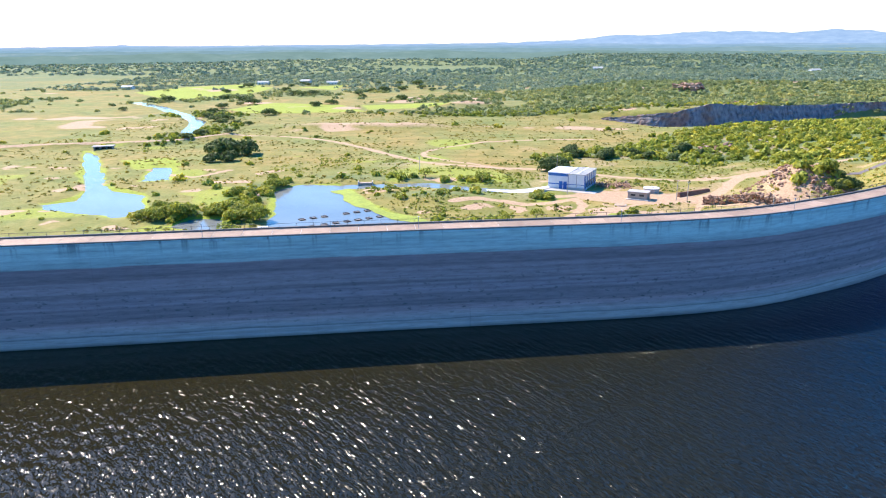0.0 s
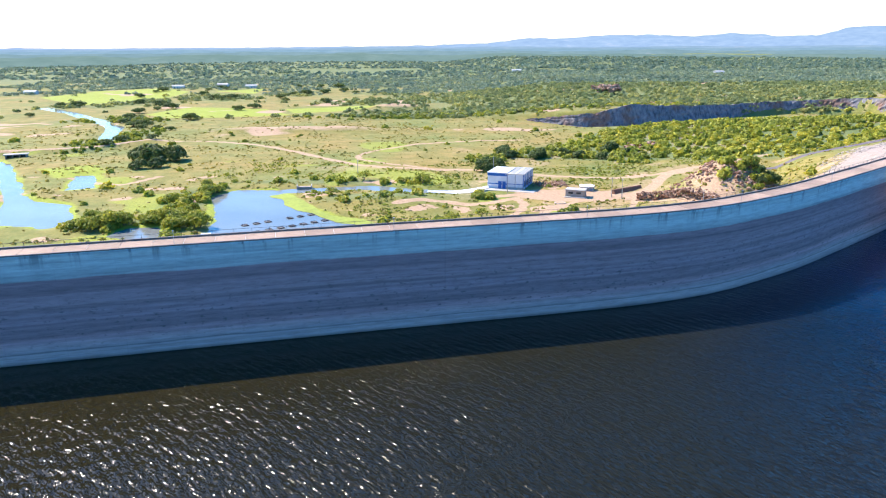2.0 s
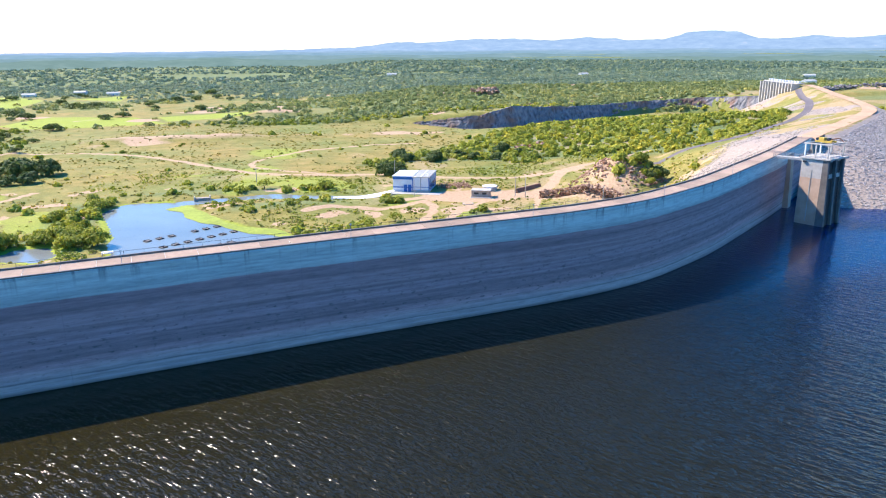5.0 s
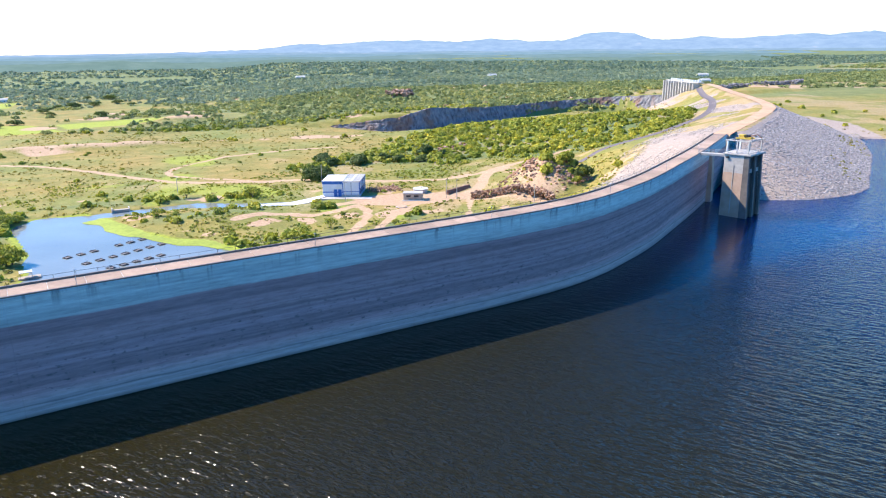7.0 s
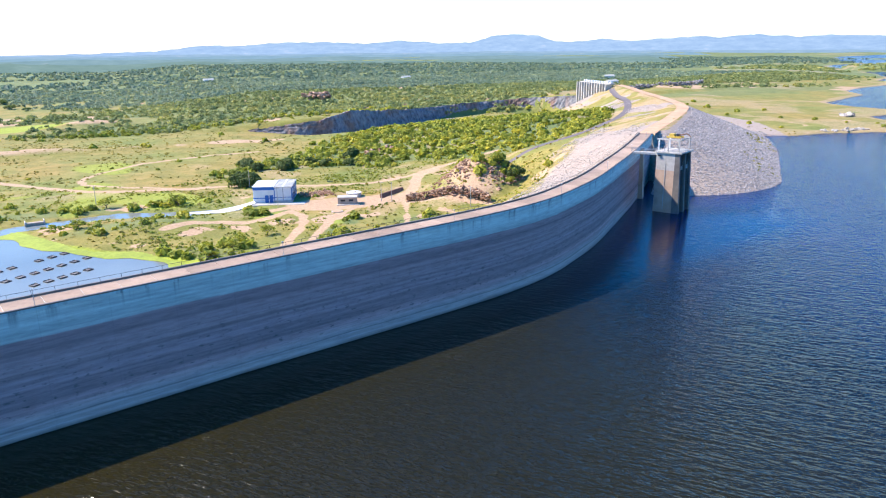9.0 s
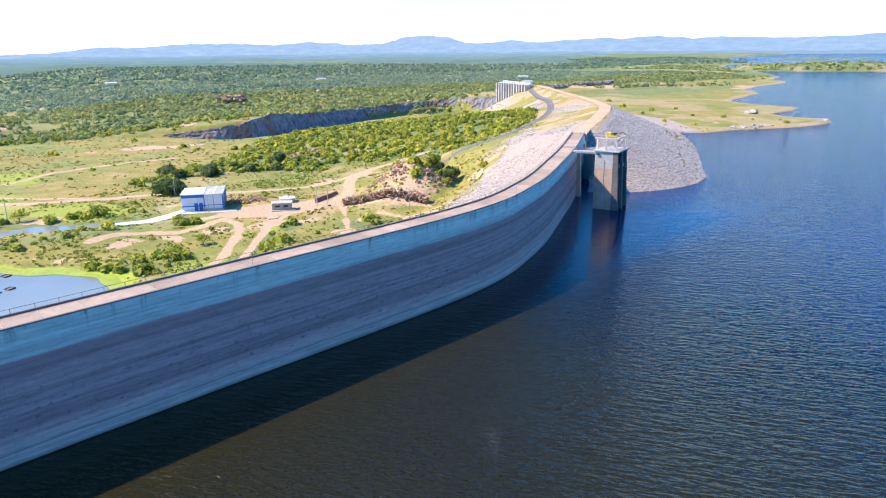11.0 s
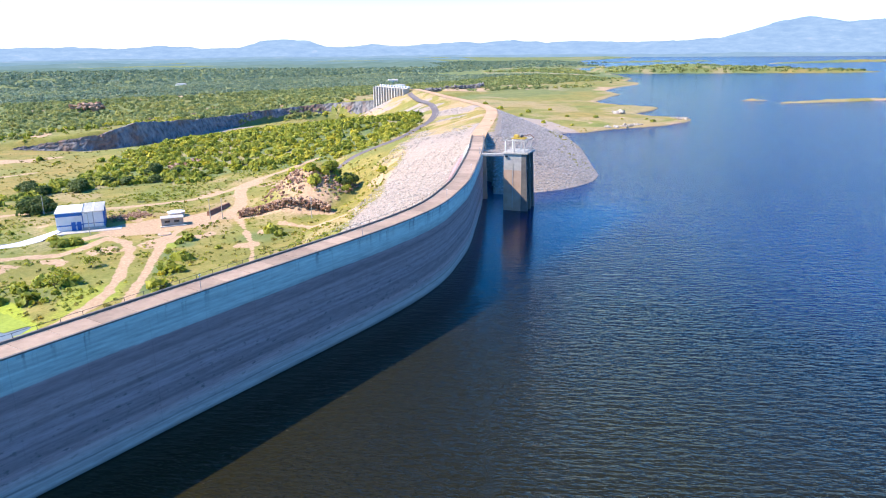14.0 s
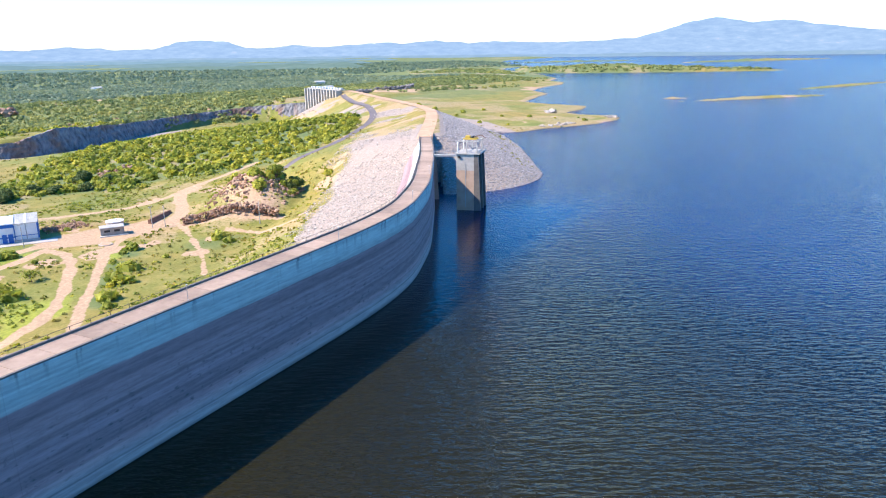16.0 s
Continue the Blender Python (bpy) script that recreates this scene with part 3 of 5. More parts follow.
soil = np.maximum(soil, np.where((xs > 260) & (shore_d < 260), 0.42 * sstep(0.45, 0.62, fbm(xs, ys, 45, 99)), 0))
soil = np.maximum(soil, np.where((xs > 150) & (xs < 340), 0.5 * sstep(0.45, 0.58, fbm(xs, ys, 16, 101)) * (1 - sstep(30, 55, seg_distance(xs, ys, BANK_CREST))), 0))
soil = np.maximum(soil, np.where(shore_d < 8, 0.45, 0))
soil = np.maximum(soil, 0.42 * sstep(0.5, 0.66, fbm(xs, ys, 22, 103)) * sstep(-40, 10, xs) * (ys < 480))
lush = np.zeros(len(xs))
for f in FIELDS:
    lush = np.maximum(lush, 1 - sstep(-8, 6, signed(xs, ys, f)))
for poly in (POND_A, POND_B, POND_C, POND_D):
    lush = np.maximum(lush, 0.8 * (1 - sstep(0, 6, signed(xs, ys, poly) + 8 * (fbm(xs, ys, 16, 95) - 0.5))))
lush = np.maximum(lush, 0.55 * sstep(0.6, 0.72, fbm(xs, ys, 40, 96)) * (ys < 480) * (xs < 60))
rock = np.zeros(len(xs))
gd = seg_distance(xs, ys, GORGE)
rock = np.maximum(rock, 0.7 * (1 - sstep(10, 15, gd)) * sstep(70, 110, xs))
side = signed(xs, ys, dam_xy + BANK_CREST[1:] + [(366, 2000), (-3000, 2000), (-3000, 39)])
de = seg_distance(xs, ys, [(165, 240)] + BANK_CREST[1:4])
rock = np.maximum(rock, np.where((side >= 0) & (de < 62) & (de > 4), 1.0, 0))
dd = seg_distance(xs, ys, [(84, 168), (118, 199), (150, 228)] + BANK_CREST[1:])
dwn = np.where(side < 0, 1 - sstep(30, 46, dd + 12 * (fbm(xs, ys, 18, 97) - 0.5)), 0) * np.where(xs < 175, 1, sstep(0.5, 0.6, fbm(xs, ys, 22, 98)))
rock = np.maximum(rock, dwn)
BELT = [(2, 388), (50, 393), (105, 372), (140, 350), (165, 330), (215, 352), (262, 392), (292, 440), (300, 500), (285, 550), (250, 585), (190, 560), (120, 520), (60, 440), (20, 415)]


def woods(x, y):
    """How thickly scrub stands, 0 to 1."""
    n1, n2 = fbm(x, y, 70, 51), fbm(x, y, 22, 52)
    d = 0.95 * (1 - sstep(-6, 8, signed(x, y, BELT) + 24 * (n2 - 0.5)))
    d = np.maximum(d, sstep(-150, 30, x + 160 * (n1 - 0.5)) * sstep(578, 622, y - 0.12 * np.abs(x) + 40 * (n1 - 0.5)) * (0.45 + 0.55 * sstep(0.32, 0.52, n1)))
    d = np.maximum(d, 0.7 * sstep(850, 1250, y + 300 * (n1 - 0.5)) * (0.35 + 0.65 * sstep(0.36, 0.5, n1)))
    d = np.maximum(d, 0.5 * (1 - sstep(-150, 0, x)) * sstep(560, 640, y) * sstep(0.52, 0.62, fbm(x, y, 90, 53)))
    for cx, cy, a, b, k in ((-118, 245, 28, 14, 0.9), (-116, 285, 14, 32, 0.7), (-235, 470, 22, 60, 0.9), (-300, 600, 60, 26, 0.6), (-40, 288, 30, 10, 0.55), (-60, 326, 60, 7, 0.55), (-20, 240, 22, 14, 0.4), (37, 262, 4.5, 8, 0.95), (29, 249, 4.5, 8, 0.95), (20, 235, 4.5, 8, 0.95), (10, 220, 4.5, 8, 0.9), (108, 285, 12, 20, 0.8), (64, 252, 14, 10, 0.5), (12, 292, 14, 5, 0.5), (20, 296, 10, 4, 0.5), (640, 600, 130, 60, 0.5), (520, 560, 120, 40, 0.45), (1400, 830, 200, 200, 0.7)):
        d = np.maximum(d, k * (1 - sstep(0.5, 1.1, np.hypot((x - cx) / a, (y - cy) / b) + 0.5 * (n2 - 0.5))))
    fields = np.zeros(np.shape(x))
    for f in FIELDS:
        fields = np.maximum(fields, 1 - sstep(0, 10, signed(x, y, f)))
    d = d * (1 - fields)
    gd_ = seg_distance(x, y, GORGE)
    d = d * sstep(14, 18, gd_)
    near_road = seg_distance(x, y, ASPHALT)
    return d * sstep(5, 8, near_road)


ca = me.color_attributes.new("cover", "FLOAT_COLOR", "POINT")
ca.data.foreach_set("color", np.stack([soil, lush, rock, np.maximum(np.minimum(1.5 * woods(xs, ys), 1), 0.85 * sstep(900, 1400, ys))], 1).astype(np.float32).ravel())
ground = tagged(new("ground", me), "dry green and straw grassland with bare reddish tracks", "ground", kind="structure")


def z_at(x, y):
    """The ground's height on its mesh."""
    i = int(np.clip(np.searchsorted(gx, x) - 1, 0, nx - 2))
    j = int(np.clip(np.searchsorted(gy, y) - 1, 0, ny - 2))
    u, v = (x - gx[i]) / (gx[i + 1] - gx[i]), (y - gy[j]) / (gy[j + 1] - gy[j])
    return float((GZ[j, i] * (1 - u) + GZ[j, i + 1] * u) * (1 - v) + (GZ[j + 1, i] * (1 - u) + GZ[j + 1, i + 1] * u) * v)


# ---- water ----
def flat_water(name, poly, z, material, label):
    bm = bmesh.new()
    f = bm.faces.new([bm.verts.new((x, y, z)) for x, y in poly])
    bmesh.ops.triangulate(bm, faces=[f])
    ob = part(name, bm, material)
    for p in ob.data.polygons:
        if p.normal.z < 0:
            ob.data.flip_normals()
            break
    return tagged(ob, label, "water", kind="structure")


inland = [(318, 330), (400, 320), (425, 320), (432, 360), (500, 395), (515, 470), (590, 510), (650, 535), (690, 590), (760, 625), (890, 680), (920, 720), (1010, 770), (1140, 890), (1270, 1030), (1460, 1240), (1590, 1300), (1700, 1310), (1880, 1530), (2490, 2020), (3400, 2360), (4750, 3400)]
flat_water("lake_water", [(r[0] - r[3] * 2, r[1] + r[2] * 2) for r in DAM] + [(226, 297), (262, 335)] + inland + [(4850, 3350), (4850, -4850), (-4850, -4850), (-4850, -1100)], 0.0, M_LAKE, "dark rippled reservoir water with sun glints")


def grown(poly, by):
    c = np.mean(poly, axis=0)
    return [tuple(c + (np.array(p) - c) * (1 + by / max(np.hypot(*(np.array(p) - c)), 1))) for p in poly]


for poly, word in ((POND_A, "calm blue pond below the dam holding fish cages"), (POND_B, "calm blue pond widening from a culvert"), (POND_C, "small blue pond in the grassland"), (POND_D, "small weedy pool beside the trees")):
    flat_water("pond_water", grown(poly, 7), POND_Z - 0.06, M_POND, word)


def ribbon(name, line, half, z, material, label, category="water", step=4.0, lift=None):
    rows = spline(line, step)
    vs, fs = [], []
    for k, (x, y, tx, ty) in enumerate(rows):
        for o in (-half, -half / 3, half / 3, half):
            px, py = x - ty * o, y + tx * o
            vs.append((px, py, z if lift is None else max(z_at(px, py), z_at(x, y)) + lift))
        if k:
            for j in range(3):
                a = 4 * (k - 1) + j
                fs.append((a, a + 4, a + 5, a + 1)[::-1])
    return tagged(new(name, from_arrays(name, vs, fs, material, True)), label, category, kind="structure")


ribbon("river_water", RIVER, 9, POND_Z - 0.06, M_POND, "winding blue river between trees")
ribbon("tailrace_water", TAILRACE, 7.5, POND_Z - 0.05, M_POND, "narrow stream flowing from the powerhouse to the pond")
ribbon("asphalt_road", ASPHALT, 2.3, 0, M_ASPH, "dark asphalt road bending up to the spillway", "road", lift=0.12)
ribbon("bank_road", [(149, 229)] + BANK_CREST[1:], 3.2, 0, M_EARTH, "orange earth road along the bank crest", "road", lift=0.10)


# ---- dam ----
dam = thing("dam", "long curved concrete dam wall with pale upper band and dark water stains", "dam", kind="structure")
W_CREST = 5.0


def section(row, k):
    x, y, tx, ty = row
    nxd, nyd = -ty, tx
    prof = [(0.0, -24.0), (0.0, 18.0), (-0.18, 18.05), (-0.18, CREST_Z), (W_CREST, CREST_Z), (W_CREST, 17.0), (W_CREST + 6.5, 10.0), (W_CREST + 29, -24.0)]
    return [(x + nxd * o, y + nyd * o, z) for o, z in prof]


def block_mesh(rows):
    bm = bmesh.new()
    rings = []
    n = len(rows)
    for k, row in enumerate(rows):
        sec = section(row, k)
        rings.append([bm.verts.new(v) for v in sec])
    for a, b in zip(rings[:-1], rings[1:]):
        for j in range(len(a)):
            bm.faces.new((a[j], b[j], b[(j + 1) % len(a)], a[(j + 1) % len(a)]))
    bm.faces.new(rings[0])
    bm.faces.new(rings[-1][::-1])
    bmesh.ops.recalc_face_normals(bm, faces=bm.faces)
    return bm


fine = spline(DAM_LINE, 0.5)
lens_along = np.r_[0, np.cumsum(np.hypot(*np.diff(fine[:, :2], axis=0).T))]
J_AT = lens_along[np.argmin(np.hypot(fine[:, 0] + 33.2, fine[:, 1] - 116.9))]
BLOCK = 9.2
first = J_AT - BLOCK * math.floor(J_AT / BLOCK)


def along(s):
    return tuple(np.interp(s, lens_along, fine[:, c]) for c in range(4))


edges = [0.0] + list(np.arange(first, lens_along[-1] - 2, BLOCK)) + [lens_along[-1]]
for a, b in zip(edges[:-1], edges[1:]):
    if b - a > 0.5:
        part("block", block_mesh([along(s) for s in np.linspace(a + 0.012, b - 0.012, 6)]), M_DAM, dam)


def swept(name, s0, s1, o0, o1, z0, z1, material, parent, step=3.0, label=""):
    """A bar along the crest between two offsets and two heights."""
    bm = bmesh.new()
    prev = None
    for s in np.linspace(s0, s1, max(2, int((s1 - s0) / step) + 1)):
        x, y, tx, ty = along(s)
        ring = [bm.verts.new((x - ty * o, y + tx * o, z)) for o, z in ((o0, z0), (o1, z0), (o1, z1), (o0, z1))]
        if prev:
            for j in range(4):
                bm.faces.new((prev[j], ring[j], ring[(j + 1) % 4], prev[(j + 1) % 4]))
        else:
            bm.faces.new(ring[::-1])
        prev = ring
    bm.faces.new(prev)
    bmesh.ops.recalc_face_normals(bm, faces=bm.faces)
    return part(name, bm, material, parent, label)


total = lens_along[-1]
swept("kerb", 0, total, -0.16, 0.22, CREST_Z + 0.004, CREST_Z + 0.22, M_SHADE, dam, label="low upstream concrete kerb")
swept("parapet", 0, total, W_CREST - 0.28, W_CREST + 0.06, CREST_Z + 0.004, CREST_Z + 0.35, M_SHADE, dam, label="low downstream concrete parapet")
for a in np.arange(100, total - 5, 5.0):
    swept("paving_slab", a + 0.04, a + 4.96, 0.26, W_CREST - 0.32, CREST_Z + 0.004, CREST_Z + 0.06, M_DECK, dam, 2.5)

# thin rail along the downstream edge
rail = thing("crest_railing", "thin dark metal railing on the downstream parapet", "railing")
for h in (0.95,):
    swept("rail", 150, total - 2, W_CREST - 0.14, W_CREST - 0.08, CREST_Z + h, CREST_Z + h + 0.04, M_DARK, rail)
bm = bmesh.new()
box(bm, (0.05, 0.05, 0.62), pose(0, 0, 0.35))
post_me = part("post", bm, M_DARK, rail)
x, y, tx, ty = along(151)
post_me.matrix_basis = pose(x - ty * (W_CREST - 0.11), y + tx * (W_CREST - 0.11), CREST_Z)
for s in np.arange(154, total - 2, 3.0):
    x, y, tx, ty = along(s)
    o = post_me.copy()
    scene.collection.objects.link(o)
    o.matrix_basis = pose(x - ty * (W_CREST - 0.11), y + tx * (W_CREST - 0.11), CREST_Z, 0, 0, math.degrees(math.atan2(ty, tx)))


def crest_post():
    t = thing("marker_post", "slim galvanised marker post on the dam crest", "post", group="crest posts")
    bm = bmesh.new()
    rod(bm, (0, 0, 0.06), (0, 0, 2.3), 0.045)
    part("pole", bm, M_GALV, t)
    bm = bmesh.new()
    box(bm, (0.22, 0.22, 0.06), Matrix(), 0.01)
    part("base_plate", bm, M_GALV, t)
    bm = bmesh.new()
    box(bm, (0.30, 0.12, 0.14), pose(0, 0, 2.25), 0.03)
    part("cap", bm, M_WHITE, t)
    return t


proto = crest_post()
for k, s in enumerate(np.arange(first + BLOCK * math.ceil((140 - first) / BLOCK), total - 6, BLOCK * 4)):
    x, y, tx, ty = along(s)
    m = pose(x - ty * 0.6, y + tx * 0.6, CREST_Z + 0.06)
    if k:
        copy_thing(proto, m)
    else:
        proto.matrix_basis = m

# ---- intake tower ----
T_AT = Vector((0.735, 0.678, 0)).normalized()
N_AT = Vector((T_AT.y, -T_AT.x, 0))
# local axes: x along the face towards the lake, y along the wall
tower = thing("intake_tower", "tall weathered concrete intake tower standing in the lake", "tower", Matrix.Translation((115.8, 183.5, 0)) @ Matrix.Rotation(math.atan2(-0.893, 0.45), 4, "Z"))
DECK_Z = 19.4


def wedge(bm, x0, x1b, x1t, y0, y1, z0, z1):
    """A block whose lake side leans: x1b at the foot, x1t at the top."""
    v = [bm.verts.new(p) for p in ((x0, y0, z0), (x1b, y0, z0), (x1b, y1, z0), (x0, y1, z0), (x0, y0, z1), (x1t, y0, z1), (x1t, y1, z1), (x0, y1, z1))]
    for f in ((3, 2, 1, 0), (4, 5, 6, 7), (0, 1, 5, 4), (1, 2, 6, 5), (2, 3, 7, 6), (3, 0, 4, 7)):
        bm.faces.new([v[j] for j in f])
    return bm


M_TOWER = grainy("tower_concrete", (0.40, 0.27, 0.19), (0.58, 0.44, 0.34), 0.35, 0.9, 0.3, 0.05)
bm = wedge(bmesh.new(), 0, 8.2, 7.0, 0.0, 9.6, -20, 13.6)
part("shaft", bm, M_TOWER, tower, "reddish stained concrete shaft")
bm = wedge(bmesh.new(), 0.0, 7.05, 6.6, -0.02, 9.62, 13.6, DECK_Z - 0.4)
part("upper_shaft", bm, M_CONC, tower, "pale clean concrete upper shaft")
for y0 in (-0.03, 4.3, 8.7):
    bm = wedge(bmesh.new(), 6.0, 9.2, 7.5, y0, y0 + 0.9, -20, DECK_Z - 0.4)
    # lake-side shade is in the piers' dark colour
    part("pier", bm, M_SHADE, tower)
for y0 in (0.9, 5.2):
    bm = wedge(bmesh.new(), 6.0, 8.5, 6.8, y0 + 0.05, y0 + 3.35, -20, DECK_Z - 1.2)
    part("gate_screen", bm, M_DARK, tower, "dark recessed intake screen")
bm = bmesh.new()
box(bm, (8.6, 10.6, 0.45), pose(3.9, 4.8, DECK_Z - 0.4), 0.04)
part("deck", bm, M_CONC, tower)
bm = bmesh.new()
box(bm, (0.22, 0.12, 15), pose(3.1, -0.06, 1.0))
part("pipe", bm, M_CONC, tower, "pale vertical pipe on the shaft")
bm = bmesh.new()
box(bm, (0.9, 0.5, 0.5), pose(1.0, -0.3, 17.9), 0.05)
part("lamp_box", bm, M_DARK, tower)
for px in (0.4, 3.4, 6.9):
    for py in (0.4, 9.2):
        bm = bmesh.new()
        box(bm, (0.36, 0.36, 3.6), pose(px, py, DECK_Z + 0.05), 0.03)
        part("column", bm, M_WHITE if px == 0.4 else M_CONC, tower)
for py in (0.4, 9.2):
    bm = bmesh.new()
    box(bm, (8.0, 0.45, 0.35), pose(3.7, py, DECK_Z + 3.65), 0.03)
    part("beam", bm, M_CONC, tower)
for px in (0.4, 3.4, 6.9):
    bm = bmesh.new()
    box(bm, (0.36, 8.2, 0.3), pose(px, 4.8, DECK_Z + 3.66), 0.03)
    part("cross_beam", bm, M_CONC, tower)
for seg in (((-0.2, -0.3), (8.0, -0.3)), ((8.0, -0.3), (8.0, 9.9)), ((8.0, 9.9), (-0.2, 9.9))):
    (ax, ay), (bx, by) = seg
    for h in (0.55, 1.05):
        bm = rod(bmesh.new(), (ax, ay, DECK_Z + h), (bx, by, DECK_Z + h), 0.035)
        part("guard_rail", bm, M_GALV, tower)
    for u in np.linspace(0, 1, 7):
        bm = rod(bmesh.new(), (ax + (bx - ax) * u, ay + (by - ay) * u, DECK_Z), (ax + (bx - ax) * u, ay + (by - ay) * u, DECK_Z + 1.05), 0.035, 6)
        part("guard_post", bm, M_GALV, tower)

hoist = thing("gate_hoist", "yellow travelling gate hoist on the tower frame", "hoist", tower.matrix_basis @ Matrix.Translation((4.2, 3.6, DECK_Z + 4.16)))
for off in (-1.3, 1.3):
    bm = bmesh.new()
    box(bm, (4.6, 0.3, 0.5), pose(0, off, 0), 0.03)
    part("girder", bm, M_YELLOW, hoist)
bm = bmesh.new()
box(bm, (1.6, 1.6, 0.8), pose(-0.9, 0, 0.5), 0.08)
part("winch_body", bm, M_YELLOW, hoist)
bm = bmesh.new()
rod(bm, (0.9, -0.8, 0.9), (0.9, 0.8, 0.9), 0.4, 14)
part("drum", bm, M_DARK, hoist)
bm = bmesh.new()
rod(bm, (0.4, 0, 0.6), (3.6, 0, 1.5), 0.16)
rod(bm, (3.6, 0, 1.5), (5.0, 0, 0.5), 0.13)
part("jib", bm, M_RUST, hoist)

# bridge from the crest to the tower
bridge = thing("footbridge", "pale concrete footbridge between crest and tower", "bridge", Matrix.Translation((115.8, 183.5, 0)) @ Matrix.Rotation(math.atan2(N_AT.y, N_AT.x), 4, "Z"))
bm = bmesh.new()
box(bm, (9.2, 2.4, 0.7), pose(-3.4, 2.2, DECK_Z - 1.4), 0.04)
part("deck", bm, M_CONC, bridge)
for off in (1.05, 3.35):
    for h in (0.6, 1.05):
        bm = rod(bmesh.new(), (-8.0, off, DECK_Z - 0.7 + h), (-0.2, off, DECK_Z - 0.7 + h), 0.04)
        part("rail", bm, M_GALV, bridge)
    for px in np.linspace(-8.0, -0.3, 7):
        bm = rod(bmesh.new(), (px, off, DECK_Z - 0.72), (px, off, DECK_Z + 0.37), 0.04, 6)
        part("post", bm, M_GALV, bridge)

# buttress on the wall beside the tower
butt = tagged(part("buttress", wedge(bmesh.new(), -1.0, 2.6, 0.9, 0, 4.0, -20, CREST_Z - 1.2), M_TOWER), "tapered concrete buttress against the dam face", "buttress", kind="structure")
bx, by, btx, bty = along(lens_along[np.argmin(np.hypot(fine[:, 0] - 124, fine[:, 1] - 201))])
butt.matrix_basis = Matrix.Translation((bx, by, 0)) @ Matrix.Rotation(math.atan2(-btx, bty), 4, "Z")

# ---- powerhouse ----
PU = math.degrees(math.atan2(-0.326, 0.946))
GZ0 = -12.0
ph = thing("powerhouse", "white and blue two-part powerhouse beside the tailrace", "building", pose(9.6, 310.6, GZ0, 0, 0, PU))
WH = 8.1


def at(bm_fn, name, mat_, parent, label=""):
    bm = bmesh.new()
    bm_fn(bm)
    return part(name, bm, mat_, parent, label)


at(lambda b: box(b, (8.8, 15, WH + 0.2), pose(4.4, 7.5, -1.5), 0.03), "wall", M_WHITE, ph, "white wall with blue bands")
at(lambda b: box(b, (7.5, 18, WH), pose(12.57, 9, -1.5), 0.03), "wall", M_WHITE, ph, "white wall with blue window bays")
at(lambda b: box(b, (9.2, 15.4, 0.35), pose(4.35, 7.5, WH - 1.28), 0.05), "roof", M_ROOFW, ph, "bright white sheet roof")
at(lambda b: box(b, (7.9, 18.4, 0.3), pose(12.62, 9, WH - 1.48), 0.05), "roof", M_ROOFG, ph, "grey fibre cement roof")
for k in range(9):
    at(lambda b: box(b, (7.9, 0.16, 0.10), pose(12.62, 0.9 + 2.0 * k, WH - 1.17), 0.02), "roof_rib", M_ROOFG, ph)
at(lambda b: box(b, (0.8, 17.6, 0.08), pose(12.6, 9, WH - 1.16)), "roof_light", M_ROOFW, ph, "pale translucent roof strip")
at(lambda b: box(b, (8.84, 0.10, 1.2), pose(4.4, -0.03, WH - 2.5)), "fascia", M_BLUE, ph)
at(lambda b: box(b, (8.84, 0.08, 0.45), pose(4.4, -0.03, 1.9)), "band", M_BLUE, ph)
at(lambda b: box(b, (7.54, 0.08, 0.25), pose(12.57, -0.03, 2.2)), "band", M_BLUE, ph)
for px in (8.95, 12.6, 16.2):
    at(lambda b: box(b, (0.3, 0.14, WH - 1.6), pose(px, -0.05, 0)), "pilaster", M_BLUE if px != 12.6 else M_GALV, ph)
for px in (5.7, 7.6):
    d = at(lambda b: box(b, (1.5, 0.10, 3.3), pose(px, -0.06, 0.02), 0.02), "door", M_BLUE, ph, "tall blue metal door")
    at(lambda b: box(b, (0.06, 0.06, 0.3), pose(px + 0.5, -0.14, 1.4)), "handle", M_GALV, d)
for k in range(6):
    py = 1.2 + 2.95 * k
    w_ = at(lambda b: box(b, (0.08, 1.6, 2.6), pose(16.36, py + 0.9, 1.0)), "window", M_GLASS, ph, "tall dark window")
    at(lambda b: box(b, (0.10, 0.1, 2.6), pose(16.40, py + 0.9, 1.0)), "mullion", M_WHITE, w_)
    at(lambda b: box(b, (0.16, 0.5, WH - 1.6), pose(16.37, py - 0.35, 0)), "pilaster", M_BLUE, ph)
at(lambda b: box(b, (8.0, 0.25, 1.0), pose(12.6, -0.4, 0)), "plinth", M_CONC, ph)
pad = tagged(part("powerhouse_apron", box(bmesh.new(), (22, 5, 1.0), pose(0, 0, 0), 0.05), M_CONC), "pale concrete apron before the powerhouse", "paving", kind="structure")
pad.matrix_basis = pose(9.6, 310.6, GZ0 - 0.85, 0, 0, PU) @ pose(11, -2.6, 0)

# white water at the tailrace
foam_rows = [(10, 310.5, -11.5, 2.2), (7, 309.5, -12.0, 2.8), (2, 307, -12.6, 3.4), (-4, 305.3, -12.85, 3.4), (-10, 306, -12.95, 2.4), (-17, 307.5, -12.99, 1.0)]
vs, fs = [], []
for k, (x, y, z, h) in enumerate(foam_rows):
    for j in range(7):
        u = j / 6 * 2 - 1
        vs.append((x + 0.6 * noise.noise((k * 1.7, j * 1.3, 0)), y + u * h, z + 0.35 * noise.noise((k * 2.1, j * 1.9, 3)) + 0.25 * (1 - u * u)))
    if k:
        fs += [(7 * (k - 1) + j, 7 * (k - 1) + j + 1, 7 * k + j + 1, 7 * k + j) for j in range(6)]
